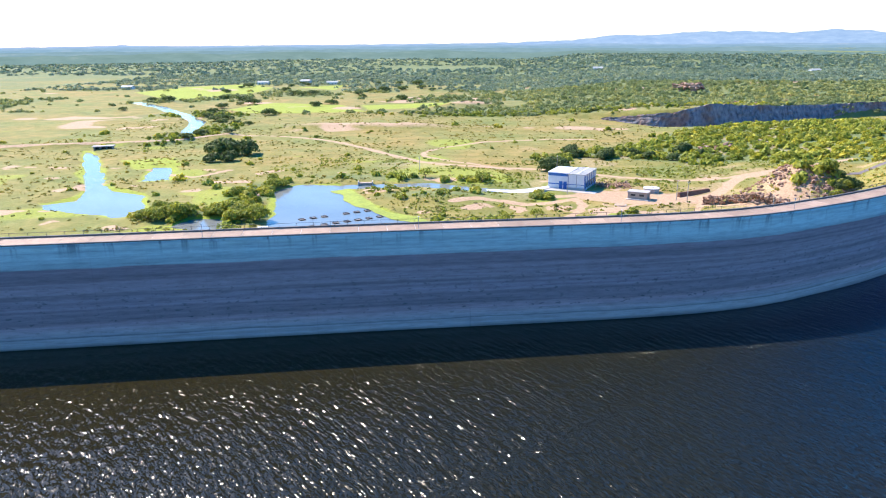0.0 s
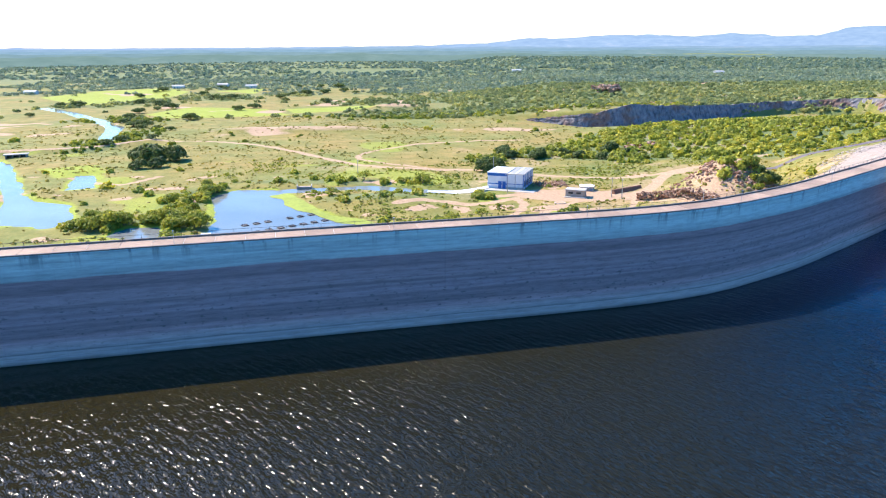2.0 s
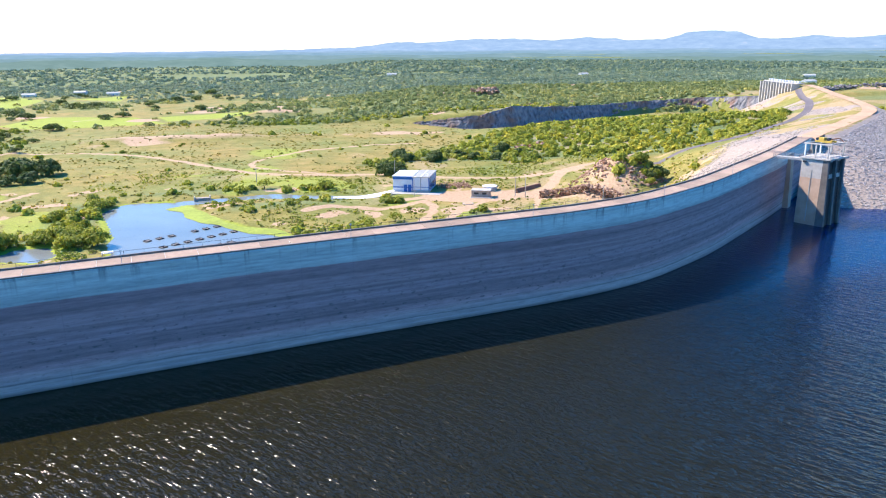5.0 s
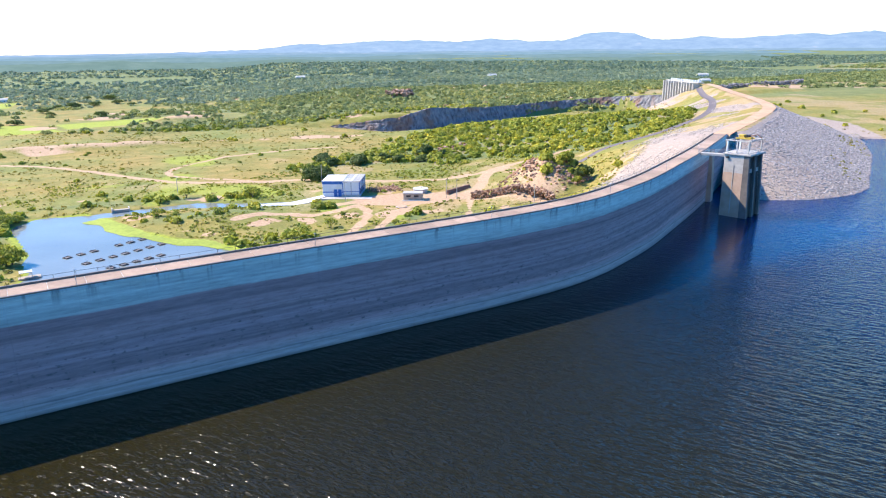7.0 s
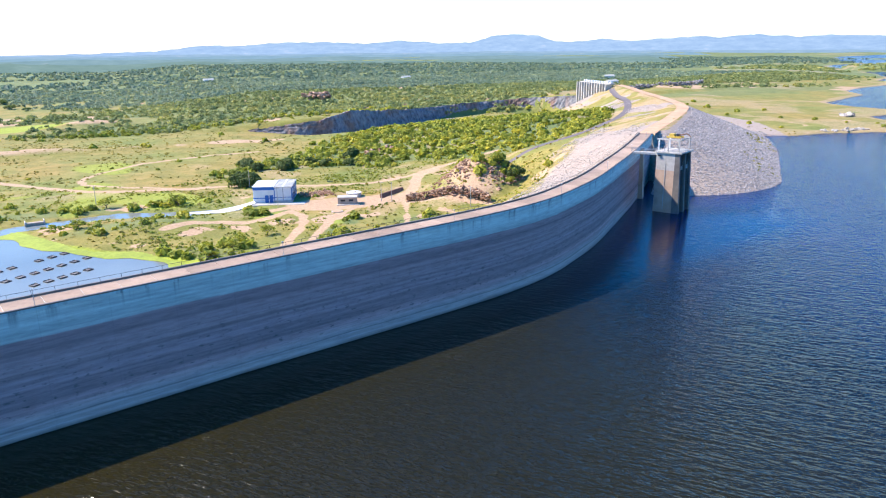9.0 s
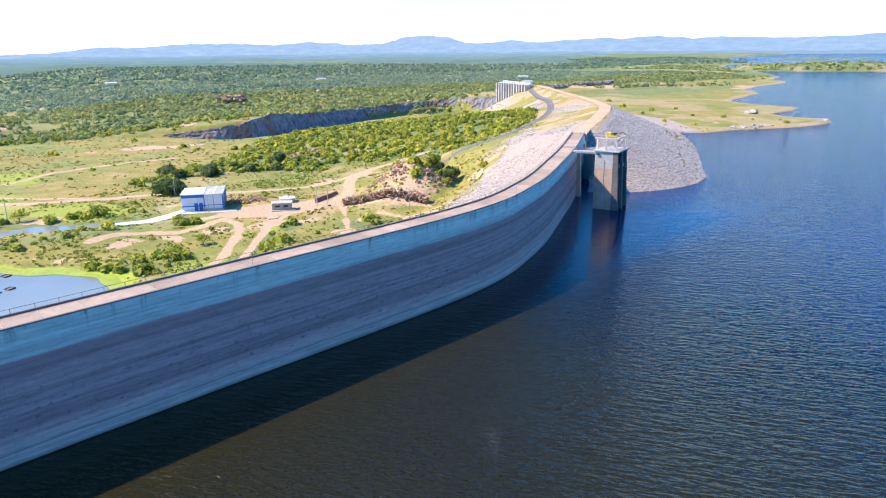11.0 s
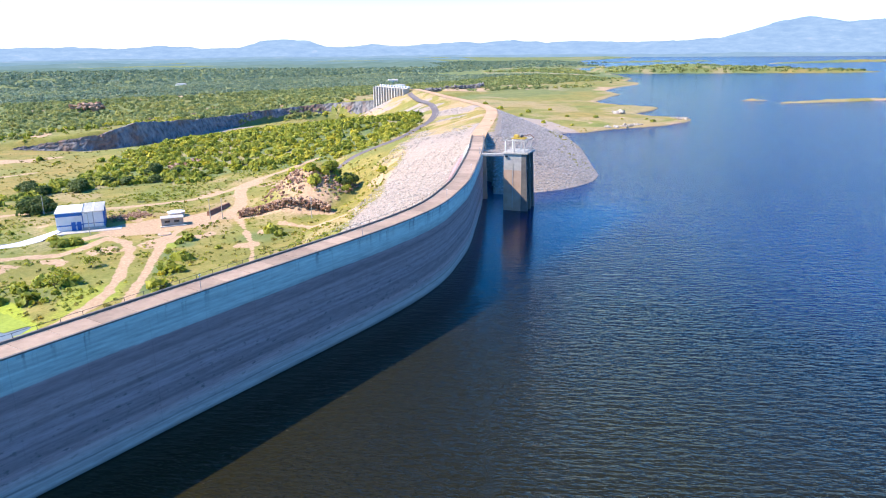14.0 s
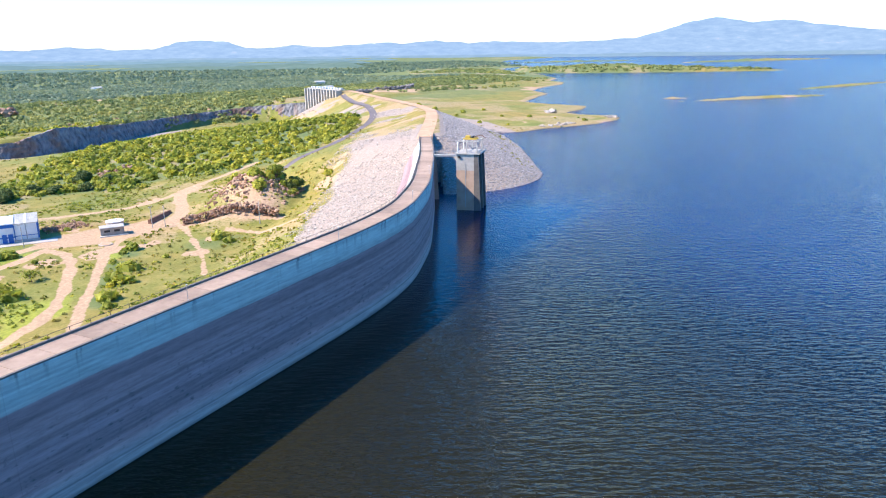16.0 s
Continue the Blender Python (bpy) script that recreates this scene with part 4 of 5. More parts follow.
tagged(new("white_water", from_arrays("white_water", vs, fs, M_FOAM, True)), "foaming white water leaving the powerhouse", "water", kind="structure")

# ---- yard ----
bh = thing("valve_house", "low beige concrete block house with dark openings", "building", pose(41.5, 292.5, z_at(45, 294) - 0.1, 0, 0, -20))
at(lambda b: box(b, (8.0, 4.6, 3.0), pose(4, 2.3, 0), 0.04), "wall", M_CONC_D, bh)
at(lambda b: box(b, (8.5, 5.1, 0.28), pose(4, 2.3, 3.0), 0.04), "roof", M_CONC, bh)
# dark panels on the wall stand in for shade inside the openings
for px in (2.2, 5.6):
    at(lambda b: box(b, (1.9, 0.08, 0.8), pose(px, -0.03, 1.5)), "opening", M_DARK, bh)
at(lambda b: box(b, (9.6, 1.2, 0.5), pose(4.4, -0.8, -0.1), 0.04), "step", M_CONC, bh)

tank = thing("water_tank", "round pale concrete water tank with flat lid", "tank", pose(52.8, 306, z_at(52.8, 306) - 0.1))
bm = bmesh.new()
rod(bm, (0, 0, 0), (0, 0, 1.7), 3.2, 32)
part("shell", bm, M_CONC, tank)
bm = bmesh.new()
rod(bm, (0, 0, 1.7), (0, 0, 1.95), 3.4, 32)
part("lid", bm, M_WHITE, tank)
bm = bmesh.new()
rod(bm, (0.8, 0.4, 1.95), (0.8, 0.4, 2.15), 0.5, 16)
part("hatch", bm, M_CONC_D, tank)

man = thing("manhole_ring", "wide low concrete manhole ring in the track", "manhole", pose(37.5, 279.5, z_at(37.5, 279.5)))
bm = bmesh.new()
rod(bm, (0, 0, -0.3), (0, 0, 0.35), 2.4, 28)
part("ring", bm, M_CONC_D, man)
bm = bmesh.new()
rod(bm, (0, 0, 0.35), (0, 0, 0.43), 1.7, 28)
part("cover", bm, M_EARTH, man)

wall = tagged(part("retaining_wall", bmesh.new(), M_RUST), "long rust-brown retaining wall with sloping top", "wall")
bm = bmesh.new()
wedge(bm, 0, 2.2, 0.8, 0, 17.5, -0.6, 1.7)
bmesh.ops.bevel(bm, geom=list(bm.edges), offset=0.06, segments=1, affect="EDGES")
bm.to_mesh(wall.data)
bm.free()
wall.matrix_basis = pose(62, 297.5, z_at(66, 300), 0, 0, -54)


def utility_pole(h):
    t = thing("utility_pole", "slender grey concrete utility pole with crossarm", "pole", group="utility poles")
    bm = rod(bmesh.new(), (0, 0, -0.3), (0, 0, h), 0.17, 10, 0.10)
    part("pole", bm, M_CONC, t)
    bm = bmesh.new()
    box(bm, (2.0, 0.12, 0.14), pose(0, 0, h - 0.6), 0.01)
    part("crossarm", bm, M_CONC_D, t)
    for px in (-0.85, 0, 0.85):
        bm = rod(bmesh.new(), (px, 0, h - 0.46), (px, 0, h - 0.2), 0.06, 8)
        part("insulator", bm, M_WHITE, t)
    return t


up_ = utility_pole(8.5)
for k, (x, y) in enumerate(((17.6, 299), (60.5, 291), (64, 287.5), (14, 347), (87, 258), (-52, 338))):
    m = pose(x, y, z_at(x, y), 0, 0, 25 * k)
    if k:
        copy_thing(up_, m)
    else:
        up_.matrix_basis = m

# fish cages
def fish_cage():
    t = thing("fish_cage", "square floating net cage with dark frame", "fish cage", group="fish cages in the pond")
    for a, b in (((-1, -1), (1, -1)), ((1, -1), (1, 1)), ((1, 1), (-1, 1)), ((-1, 1), (-1, -1))):
        bm = rod(bmesh.new(), (a[0], a[1], 0.1), (b[0], b[1], 0.1), 0.16, 8)
        part("float", bm, M_DARK, t)
    bm = bmesh.new()
    box(bm, (1.7, 1.7, 0.05), pose(0, 0, 0.03))
    part("net_cover", bm, M_SHADE, t)
    for px, py in ((-1, -1), (1, 1)):
        bm = rod(bmesh.new(), (px, py, 0.1), (px, py, 0.7), 0.04, 6)
        part("stake", bm, M_GALV, t)
    return t


cage = fish_cage()
spots = [(-81 + 3.3 * k * 1.05, 247.5 + 2.6 * k * 1.05, 38) for k in range(7) if k != 3] + [(-74 + 3.3 * k * 1.05, 238.5 + 2.6 * k * 1.05, 38) for k in range(7)] + [(-66 + 3.4 * k, 231 + 2.4 * k, 35) for k in range(5)]
for k, (x, y, r_) in enumerate(spots):
    m = pose(x, y, POND_Z - 0.02, 0, 0, r_ + random.uniform(-8, 8))
    if k:
        copy_thing(cage, m)
    else:
        cage.matrix_basis = m

# ---- spillway ----
sp = thing("spillway", "tall pale concrete spillway with many gate piers", "spillway", pose(350.8, 520, -0.5, 0, 0, 80), kind="structure")
N_BAY, PITCH = 11, 5.2
at(lambda b: box(b, (N_BAY * PITCH + 2, 9, 20), pose(N_BAY * PITCH / 2, -6.5, -4), 0.1), "body", M_CONC, sp)
for k in range(N_BAY + 1):
    at(lambda b: wedge(b, k * PITCH - 0.7, k * PITCH + 0.7, k * PITCH + 0.7, -3, 3.2, -8, 19.5), "pier", M_CONC, sp)
for k in range(N_BAY):
    # gate colour holds the shade of the recessed bays
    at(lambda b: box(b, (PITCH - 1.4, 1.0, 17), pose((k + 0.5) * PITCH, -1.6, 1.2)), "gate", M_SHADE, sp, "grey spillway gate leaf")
    at(lambda b: box(b, (PITCH - 3.0, 2.2, 1.3), pose((k + 0.5) * PITCH, -4.0, 20.2), 0.1), "hoist_house", M_WHITE, sp, "small white hoist housing")
at(lambda b: box(b, (N_BAY * PITCH + 4, 6, 0.7), pose(N_BAY * PITCH / 2, -3.2, 19.4), 0.05), "deck", M_CONC, sp)
at(lambda b: box(b, (N_BAY * PITCH + 3, 14, 9), pose(N_BAY * PITCH / 2, 6, -16), 0.3), "apron", M_CONC, sp)


# ---- far buildings and small works ----
def farmhouse(label, sx, sy, h):
    t = thing("farmhouse", label, "house", group="scattered farmhouses")
    at(lambda b_: box(b_, (sx, sy, h), Matrix(), 0.05), "wall", M_WHITE, t)
    bm = bmesh.new()
    v = [bm.verts.new(q) for q in ((-sx / 2 - 0.5, -sy / 2 - 0.5, h), (sx / 2 + 0.5, -sy / 2 - 0.5, h), (sx / 2 + 0.5, sy / 2 + 0.5, h), (-sx / 2 - 0.5, sy / 2 + 0.5, h), (-sx / 2 - 0.5, 0, h + 1.8), (sx / 2 + 0.5, 0, h + 1.8))]
    for f in ((0, 1, 5, 4), (2, 3, 4, 5), (0, 4, 3), (1, 2, 5), (3, 2, 1, 0)):
        bm.faces.new([v[j] for j in f])
    part("roof", bm, M_ROOFG, t)
    at(lambda b_: box(b_, (1.1, 0.1, 2.1), pose(0, -sy / 2 - 0.03, 0)), "door", M_BLUE, t)
    for px in (-sx * 0.3, sx * 0.3):
        at(lambda b_: box(b_, (1.3, 0.1, 1.1), pose(px, -sy / 2 - 0.03, 1.0)), "window", M_GLASS, t)
    return t


house = farmhouse("low white farmhouse with grey gable roof", 16, 8, 3.4)
for k, (x, y, r_) in enumerate(((-404, 1030, 5), (-352, 1070, -10), (-300, 1035, 12), (100, 1263, 0), (420, 1180, 20), (700, 980, -15), (565, 795, 10), (-560, 930, 0))):
    m = pose(x, y, z_at(x, y) - 0.2, 0, 0, r_)
    if k:
        copy_thing(house, m)
    else:
        house.matrix_basis = m

cul = thing("culvert", "dark box culvert under the earth road", "culvert", pose(-258, 401, POND_Z - 0.6, 0, 0, 22))
for px in (-5.2, -1.75, 1.75, 5.2):
    at(lambda b_: box(b_, (0.5, 5, 3.0), pose(px, 0, 0), 0.03), "pier", M_CONC_D, cul)
at(lambda b_: box(b_, (12.5, 5.4, 0.5), pose(0, 0, 3.0), 0.04), "slab", M_CONC, cul)
# dark fill between the piers stands in for the culvert's inner shade
for px in (-3.5, 0, 3.5):
    at(lambda b_: box(b_, (2.9, 0.4, 3.0), pose(px, 1.0, 0)), "opening", M_DARK, cul)

raft = thing("pump_raft", "small white-topped service raft at the pond edge", "raft", pose(-87.5, 228, POND_Z - 0.05, 0, 0, 15))
at(lambda b_: box(b_, (6.0, 3.0, 0.4), Matrix(), 0.05), "deck", M_CONC_D, raft)
at(lambda b_: box(b_, (3.4, 2.6, 0.12), pose(-0.8, 0, 2.1), 0.03), "canopy", M_ROOFW, raft)
for px, py in ((-2.3, -1.1), (0.7, -1.1), (-2.3, 1.1), (0.7, 1.1)):
    bm = rod(bmesh.new(), (px, py, 0.4), (px, py, 2.1), 0.05)
    part("post", bm, M_GALV, raft)

sluice = thing("sluice_weir", "small grey concrete sluice at the pond inlet", "weir", pose(-73, 313.5, POND_Z - 0.8, 0, 0, 10))
at(lambda b_: box(b_, (7.0, 2.2, 1.9), Matrix(), 0.05), "slab", M_CONC_D, sluice)
for px in (-3.2, 3.2):
    at(lambda b_: box(b_, (0.4, 3.4, 2.6), pose(px, 0, 0), 0.04), "wing_wall", M_CONC, sluice)

def parked_car():
    t = thing("parked_car", "white car parked beside the spillway", "car", group="cars at the spillway")
    bm = bmesh.new()
    box(bm, (4.3, 1.75, 0.62), pose(0, 0, 0.35), 0.15)
    part("body", bm, M_WHITE, t)
    bm = bmesh.new()
    box(bm, (2.3, 1.55, 0.6), pose(-0.2, 0, 0.95), 0.22)
    part("cabin", bm, M_GLASS, t)
    for px in (-1.35, 1.35):
        for py in (-0.8, 0.8):
            bm = rod(bmesh.new(), (px, py - 0.1, 0.33), (px, py + 0.1, 0.33), 0.33, 14)
            part("wheel", bm, M_DARK, t)
    return t


car = parked_car()
for k, (x, y, r_) in enumerate(((372, 533, 70), (376, 545, 80), (379, 556, 75))):
    m = pose(x, y, z_at(x, y), 0, 0, r_)
    if k:
        copy_thing(car, m)
    else:
        car.matrix_basis = m


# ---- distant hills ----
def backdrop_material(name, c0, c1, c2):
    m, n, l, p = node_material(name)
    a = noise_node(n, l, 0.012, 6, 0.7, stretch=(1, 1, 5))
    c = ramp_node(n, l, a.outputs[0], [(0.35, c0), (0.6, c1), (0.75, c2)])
    # haze is put in as glowing colour, which the sun leaves alone
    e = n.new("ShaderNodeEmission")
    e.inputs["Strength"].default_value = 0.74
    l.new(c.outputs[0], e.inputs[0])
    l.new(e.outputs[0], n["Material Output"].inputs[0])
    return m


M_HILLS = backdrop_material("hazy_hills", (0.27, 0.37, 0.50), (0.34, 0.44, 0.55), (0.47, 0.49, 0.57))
RIDGE_AZ = [-130, -60, -40, -33, -31, -28, -15, -5, 2, 5, 6, 7.6, 9, 12, 16, 18, 21, 24, 26.5, 28, 29.6, 31.5, 33, 35, 36.5, 38.5, 41, 43, 45, 47.5, 50, 52, 55.7, 60, 63, 65, 67, 69, 71, 73, 76, 80, 90, 130]
RIDGE_ALT = [-0.5, -0.5, -0.5, -0.35, -0.22, -0.45, -0.45, -0.35, -0.15, 0.1, 0.3, 0.18, 0.22, 0.45, 0.4, 0.3, 0.5, 0.28, 0.32, 0.75, 0.92, 0.78, 0.34, 0.3, 0.5, 0.3, 0.45, 0.6, 0.5, 0.7, 0.45, 0.6, 0.45, 0.5, 0.7, 1.2, 1.85, 2.0, 1.6, 1.75, 1.3, 0.8, 0.7, 0.5]
vs, fs = [], []
for k, az in enumerate(np.arange(-130, 130.01, 0.25)):
    alt = np.interp(az, RIDGE_AZ, RIDGE_ALT) + 0.10 * noise.noise((az * 0.9, 0, 5)) + 0.04 * noise.noise((az * 3.1, 2, 5))
    top = 51 + 4600 * math.tan(radians(alt))
    for rr, z in ((4480, -30), (4540, 51 + (top - 51) * 0.35 - 14), (4600, top), (4680, -30)):
        vs.append((-30 + rr * math.sin(radians(az)), 15 + rr * math.cos(radians(az)), z))
    if k:
        fs += [(4 * (k - 1) + j, 4 * k + j, 4 * k + j + 1, 4 * (k - 1) + j + 1) for j in range(3)]
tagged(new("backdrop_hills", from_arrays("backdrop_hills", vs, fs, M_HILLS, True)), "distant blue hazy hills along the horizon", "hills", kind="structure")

# added glowing ridges as the far plain's haze, each paler and bluer than before
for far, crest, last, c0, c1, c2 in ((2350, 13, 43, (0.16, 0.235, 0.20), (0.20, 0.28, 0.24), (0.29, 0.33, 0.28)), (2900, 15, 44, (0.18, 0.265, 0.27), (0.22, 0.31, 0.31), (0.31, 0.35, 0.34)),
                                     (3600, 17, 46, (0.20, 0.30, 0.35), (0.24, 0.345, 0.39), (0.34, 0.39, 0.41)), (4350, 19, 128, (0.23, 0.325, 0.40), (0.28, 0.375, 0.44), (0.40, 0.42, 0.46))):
    vs, fs = [], []
    for k, az in enumerate(np.arange(-128, last + 0.01, 0.25)):
        fade = min(1.0, (last - az) / 3.0)
        top = -6 + fade * (crest + 6 + 7 * noise.noise((az * 0.16, far * 0.01, 2)) + 3 * noise.noise((az * 0.8, far * 0.01, 7)) + 1.2 * noise.noise((az * 3.0, 1, far * 0.01)))
        for rr, z in ((far - 150, -25), (far - 60, -25 + (top + 25) * 0.75), (far, top), (far + 70, -25)):
            vs.append((-30 + rr * math.sin(radians(az)), 15 + rr * math.cos(radians(az)), z))
        if k:
            fs += [(4 * (k - 1) + j, 4 * k + j, 4 * k + j + 1, 4 * (k - 1) + j + 1) for j in range(3)]
    tagged(new("backdrop_ridge", from_arrays("backdrop_ridge", vs, fs, backdrop_material("hazy_ridge", c0, c1, c2), True)), "added low ridge glowing in the far plain's haze colour", "hills", kind="structure")

# ---- plants ----
rng = np.random.RandomState(4)


def leaf_cloud(c, rad, high, n, size, tone):
    """Leaf clumps as bent quads in flattened shells round many centres: vertices, faces, tone."""
    m = len(c)
    d = rng.normal(size=(m, n, 3))
    d /= np.linalg.norm(d, axis=-1, keepdims=True)
    d[..., 2] = np.abs(d[..., 2]) * 1.1 - 0.25
    lump = 0.72 + 0.55 * rng.rand(m, n, 1)
    ext = np.stack([rad, rad, high], -1)[:, None, :]
    p = c[:, None, :] + d * lump * ext * 0.85
    p[..., 2] += high[:, None] * 0.35
    nrm = d + rng.normal(size=d.shape) * 0.55 + (0, 0, 0.35)
    nrm /= np.linalg.norm(nrm, axis=-1, keepdims=True)
    t = np.cross(nrm, rng.normal(size=d.shape))
    t /= np.linalg.norm(t, axis=-1, keepdims=True) + 1e-9
    b = np.cross(nrm, t)
    sz = (size[:, None] * (0.6 + 0.9 * rng.rand(m, n)))[..., None]
    v = np.stack([p - t * sz, p - b * sz * 0.7 - nrm * sz * 0.2, p + t * sz, p + b * sz * 0.8 - nrm * sz * 0.15], 2).reshape(-1, 3)
    f = np.arange(len(v)).reshape(-1, 4)
    return v, f, np.repeat(tone, n * 4)


def scatter(count, x0, x1, y0, y1, want, seed):
    """Random plan points kept with the chance that want(x, y) gives."""
    r = np.random.RandomState(seed)
    x, y = r.uniform(x0, x1, count), r.uniform(y0, y1, count)
    keep = r.rand(count) < want(x, y)
    return x[keep], y[keep]


def visible_land(x, y):
    z = height(x, y)
    ok = (z > POND_Z + 0.25) & ~(inside(x, y, LAKE) & (z < 0.3))
    side_ = signed(x, y, dam_xy + [(200, 6000), (-6000, 6000), (-6000, -1500)])
    return z, ok & ((side_ < -34) | (x > 60))


def scrub(name, x, y, r0, r1, n, material, label, flat=0.8, leaf=0.34):
    z, ok = visible_land(x, y)
    x, y, z = x[ok], y[ok], z[ok]
    r_ = np.random.RandomState(len(x))
    rad = r0 + (r1 - r0) * r_.rand(len(x)) ** 1.6
    v, f, t = leaf_cloud(np.stack([x, y, z], 1), rad, rad * flat, n, rad * leaf, np.clip(0.5 + 0.35 * (fbm(x, y, 60, 71) - 0.5) * 2 + 0.2 * r_.normal(size=len(x)), 0, 1))
    return tagged(new(name, from_arrays(name, v, f, material, False, t)), label, "shrubs", kind="stuff")


def bare(x, y):
    """1 where tracks, yard and buildings keep plants away."""
    b = np.zeros(np.shape(x))
    for half, line in TRACKS:
        b = np.maximum(b, seg_distance(x, y, line) < half + 1.2)
    b = np.maximum(b, np.hypot((x - 44) / 2.0, y - 296) < 13)
    b = np.maximum(b, (np.abs(x - 17) < 16) & (np.abs(y - 315) < 14))
    dd_ = seg_distance(x, y, [(84, 168), (118, 199), (150, 228)] + BANK_CREST[1:])
    b = np.maximum(b, (dd_ < 40) & (x > 55) & (x < 200))
    b = np.maximum(b, (dd_ < 34) & (x >= 200))
    return b


x, y = scatter(26000, -330, 420, 200, 640, lambda x, y: np.maximum(woods(x, y) * 0.8, 0.008) * (1 - bare(x, y)), 11)
scrub("scrub_near", x, y, 0.9, 3.0, 44, M_LEAF, "thick green thorn scrub below the dam", 0.8, 0.40)
x, y = scatter(26000, -130, 140, 190, 380, lambda x, y: (0.05 + 0.6 * sstep(0.48, 0.62, fbm(x, y, 16, 81))) * (1 - bare(x, y)), 12)
scrub("weeds", x, y, 0.25, 0.9, 8, M_LEAF, "low green weeds and tufts in the grass", 0.6, 0.5)
x, y = scatter(60000, -330, 480, 195, 640, lambda x, y: (x < 330) * (0.10 + 0.36 * sstep(0.45, 0.6, fbm(x, y, 30, 82))) * (1 - bare(x, y)), 13)
scrub("tufts", x, y, 0.35, 1.2, 6, M_TUFT, "low tufts over the open grassland", 0.35, 0.5)
x, y = scatter(46000, -700, 1000, 610, 1300, lambda x, y: np.maximum(woods(x, y) * 0.85, 0.012), 14)
near_half = y < 900
# far woods take the haze-tinted leaves
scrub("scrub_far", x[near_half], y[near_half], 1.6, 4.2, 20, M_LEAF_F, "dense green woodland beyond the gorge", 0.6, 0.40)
scrub("scrub_beyond", x[~near_half], y[~near_half], 1.8, 4.4, 16, M_LEAF_H, "woodland of the middle distance, its leaves tinted with haze", 0.6, 0.42)
x, y = scatter(30000, -1800, 2200, 1300, 2300, lambda x, y: np.maximum(woods(x, y) * 0.6, 0.12), 15)
scrub("scrub_horizon", x, y, 3, 6.5, 10, M_LEAF_H, "haze-tinted woodland reaching to the horizon", 0.45, 0.55)

x, y = scatter(5000, 1100, 1650, 480, 1180, lambda x, y: 0.6 * (height(x, y) > 2.0), 16)
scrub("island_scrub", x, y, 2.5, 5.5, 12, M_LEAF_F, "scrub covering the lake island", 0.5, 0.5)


def tree_proto(name, label, rad, high, trunk, n, material, group, seed):
    r = np.random.RandomState(seed)
    t = thing(name, label, "tree", group=group)
    bm = bmesh.new()
    rod(bm, (0, 0, -0.4), (0.1, 0.05, trunk), 0.09 * rad ** 0.8, 8, 0.06 * rad ** 0.8)
    tips = []
    for k in range(7):
        a, e = k * 0.9 + r.rand(), 0.18 + 0.5 * r.rand()
        tip = (math.cos(a) * rad * 0.62, math.sin(a) * rad * 0.62, trunk + high * e)
        rod(bm, (0.1, 0.05, trunk * 0.85), tip, 0.035 * rad ** 0.8, 6, 0.012 * rad)
        tips.append(tip)
    part("trunk", bm, M_BARK, t)
    global rng
    rng = r
    cs = np.array(tips + [(0, 0, trunk + high * 0.65), (rad * 0.3, -rad * 0.2, trunk + high * 0.55), (-rad * 0.25, rad * 0.3, trunk + high * 0.45)])
    k = len(cs)
    v, f, tone = leaf_cloud(cs - (0, 0, high * 0.2), np.full(k, rad * 0.58) * (0.8 + 0.4 * r.rand(k)), np.full(k, high * 0.46), n // k, np.full(k, rad * 0.11), 0.3 + 0.4 * r.rand(k))
    crown = new("crown", from_arrays("crown", v, f, material, False, tone))
    crown.parent = t
    return t


def plant_all(protos, spots):
    used = set()
    r = random.Random(8)
    for kind, x, y, s in spots:
        m = Matrix.LocRotScale((x, y, z_at(x, y) - 0.1), Euler((0, 0, r.uniform(0, 6.28))), (s, s, s * r.uniform(0.85, 1.1)))
        if kind in used:
            copy_thing(protos[kind], m)
        else:
            protos[kind].matrix_basis = m
            used.add(kind)


PROTOS = {
    "broad": tree_proto("broad_tree", "broad dark green shade tree on the grassland", 5.0, 5.4, 0.4, 1300, M_LEAF_D, "shade trees", 31),
    "round": tree_proto("leafy_tree", "rounded green waterside tree with dense leaves", 4.2, 5.2, 0.5, 900, M_LEAF, "waterside trees", 32),
    "young": tree_proto("young_tree", "small young tree with thin open crown", 1.7, 2.2, 0.8, 300, M_LEAF, "young trees", 33),
    "field": tree_proto("field_tree", "dark rounded tree at the edge of the fields", 6.0, 6.0, 0.4, 700, M_LEAF_D, "field trees", 34),
}
r = random.Random(21)
spots_t = [("broad", 10, 352, 0.95), ("broad", 16, 354, 1.0), ("broad", 13, 358, 1.1), ("broad", -180, 392, 1.5), ("broad", -172, 386, 1.35), ("broad", -176, 398, 1.4), ("broad", -160, 388, 1.25), ("broad", -162, 366, 1.0), ("broad", -170, 362, 0.9),
           ("round", 113, 283, 0.85), ("broad", 117, 287, 0.75), ("broad", 121, 280, 0.7), ("broad", 115, 276, 0.6), ("round", 108, 291, 0.7), ("round", 117, 277, 0.8), ("round", 112, 270, 0.55), ("round", 100, 296, 0.5), ("young", -57, 293, 1.5), ("young", -6, 246, 1.3), ("young", 5, 255, 1.0), ("young", -9, 241, 1.0), ("young", 58, 345, 0.7), ("young", 52, 347, 0.7), ("young", -94, 214, 1.6), ("young", -20, 322, 1.4), ("young", -48, 330, 1.2)]
for k in range(26):
    a, u = r.uniform(0, 6.28), math.sqrt(r.random())
    spots_t.append(("round", -118 + 26 * u * math.cos(a), 243 + 11 * u * math.sin(a), r.uniform(0.65, 1.15)))
for k in range(14):
    spots_t.append(("round", -113 + r.uniform(-9, 7), r.uniform(262, 318), r.uniform(0.5, 0.9)))
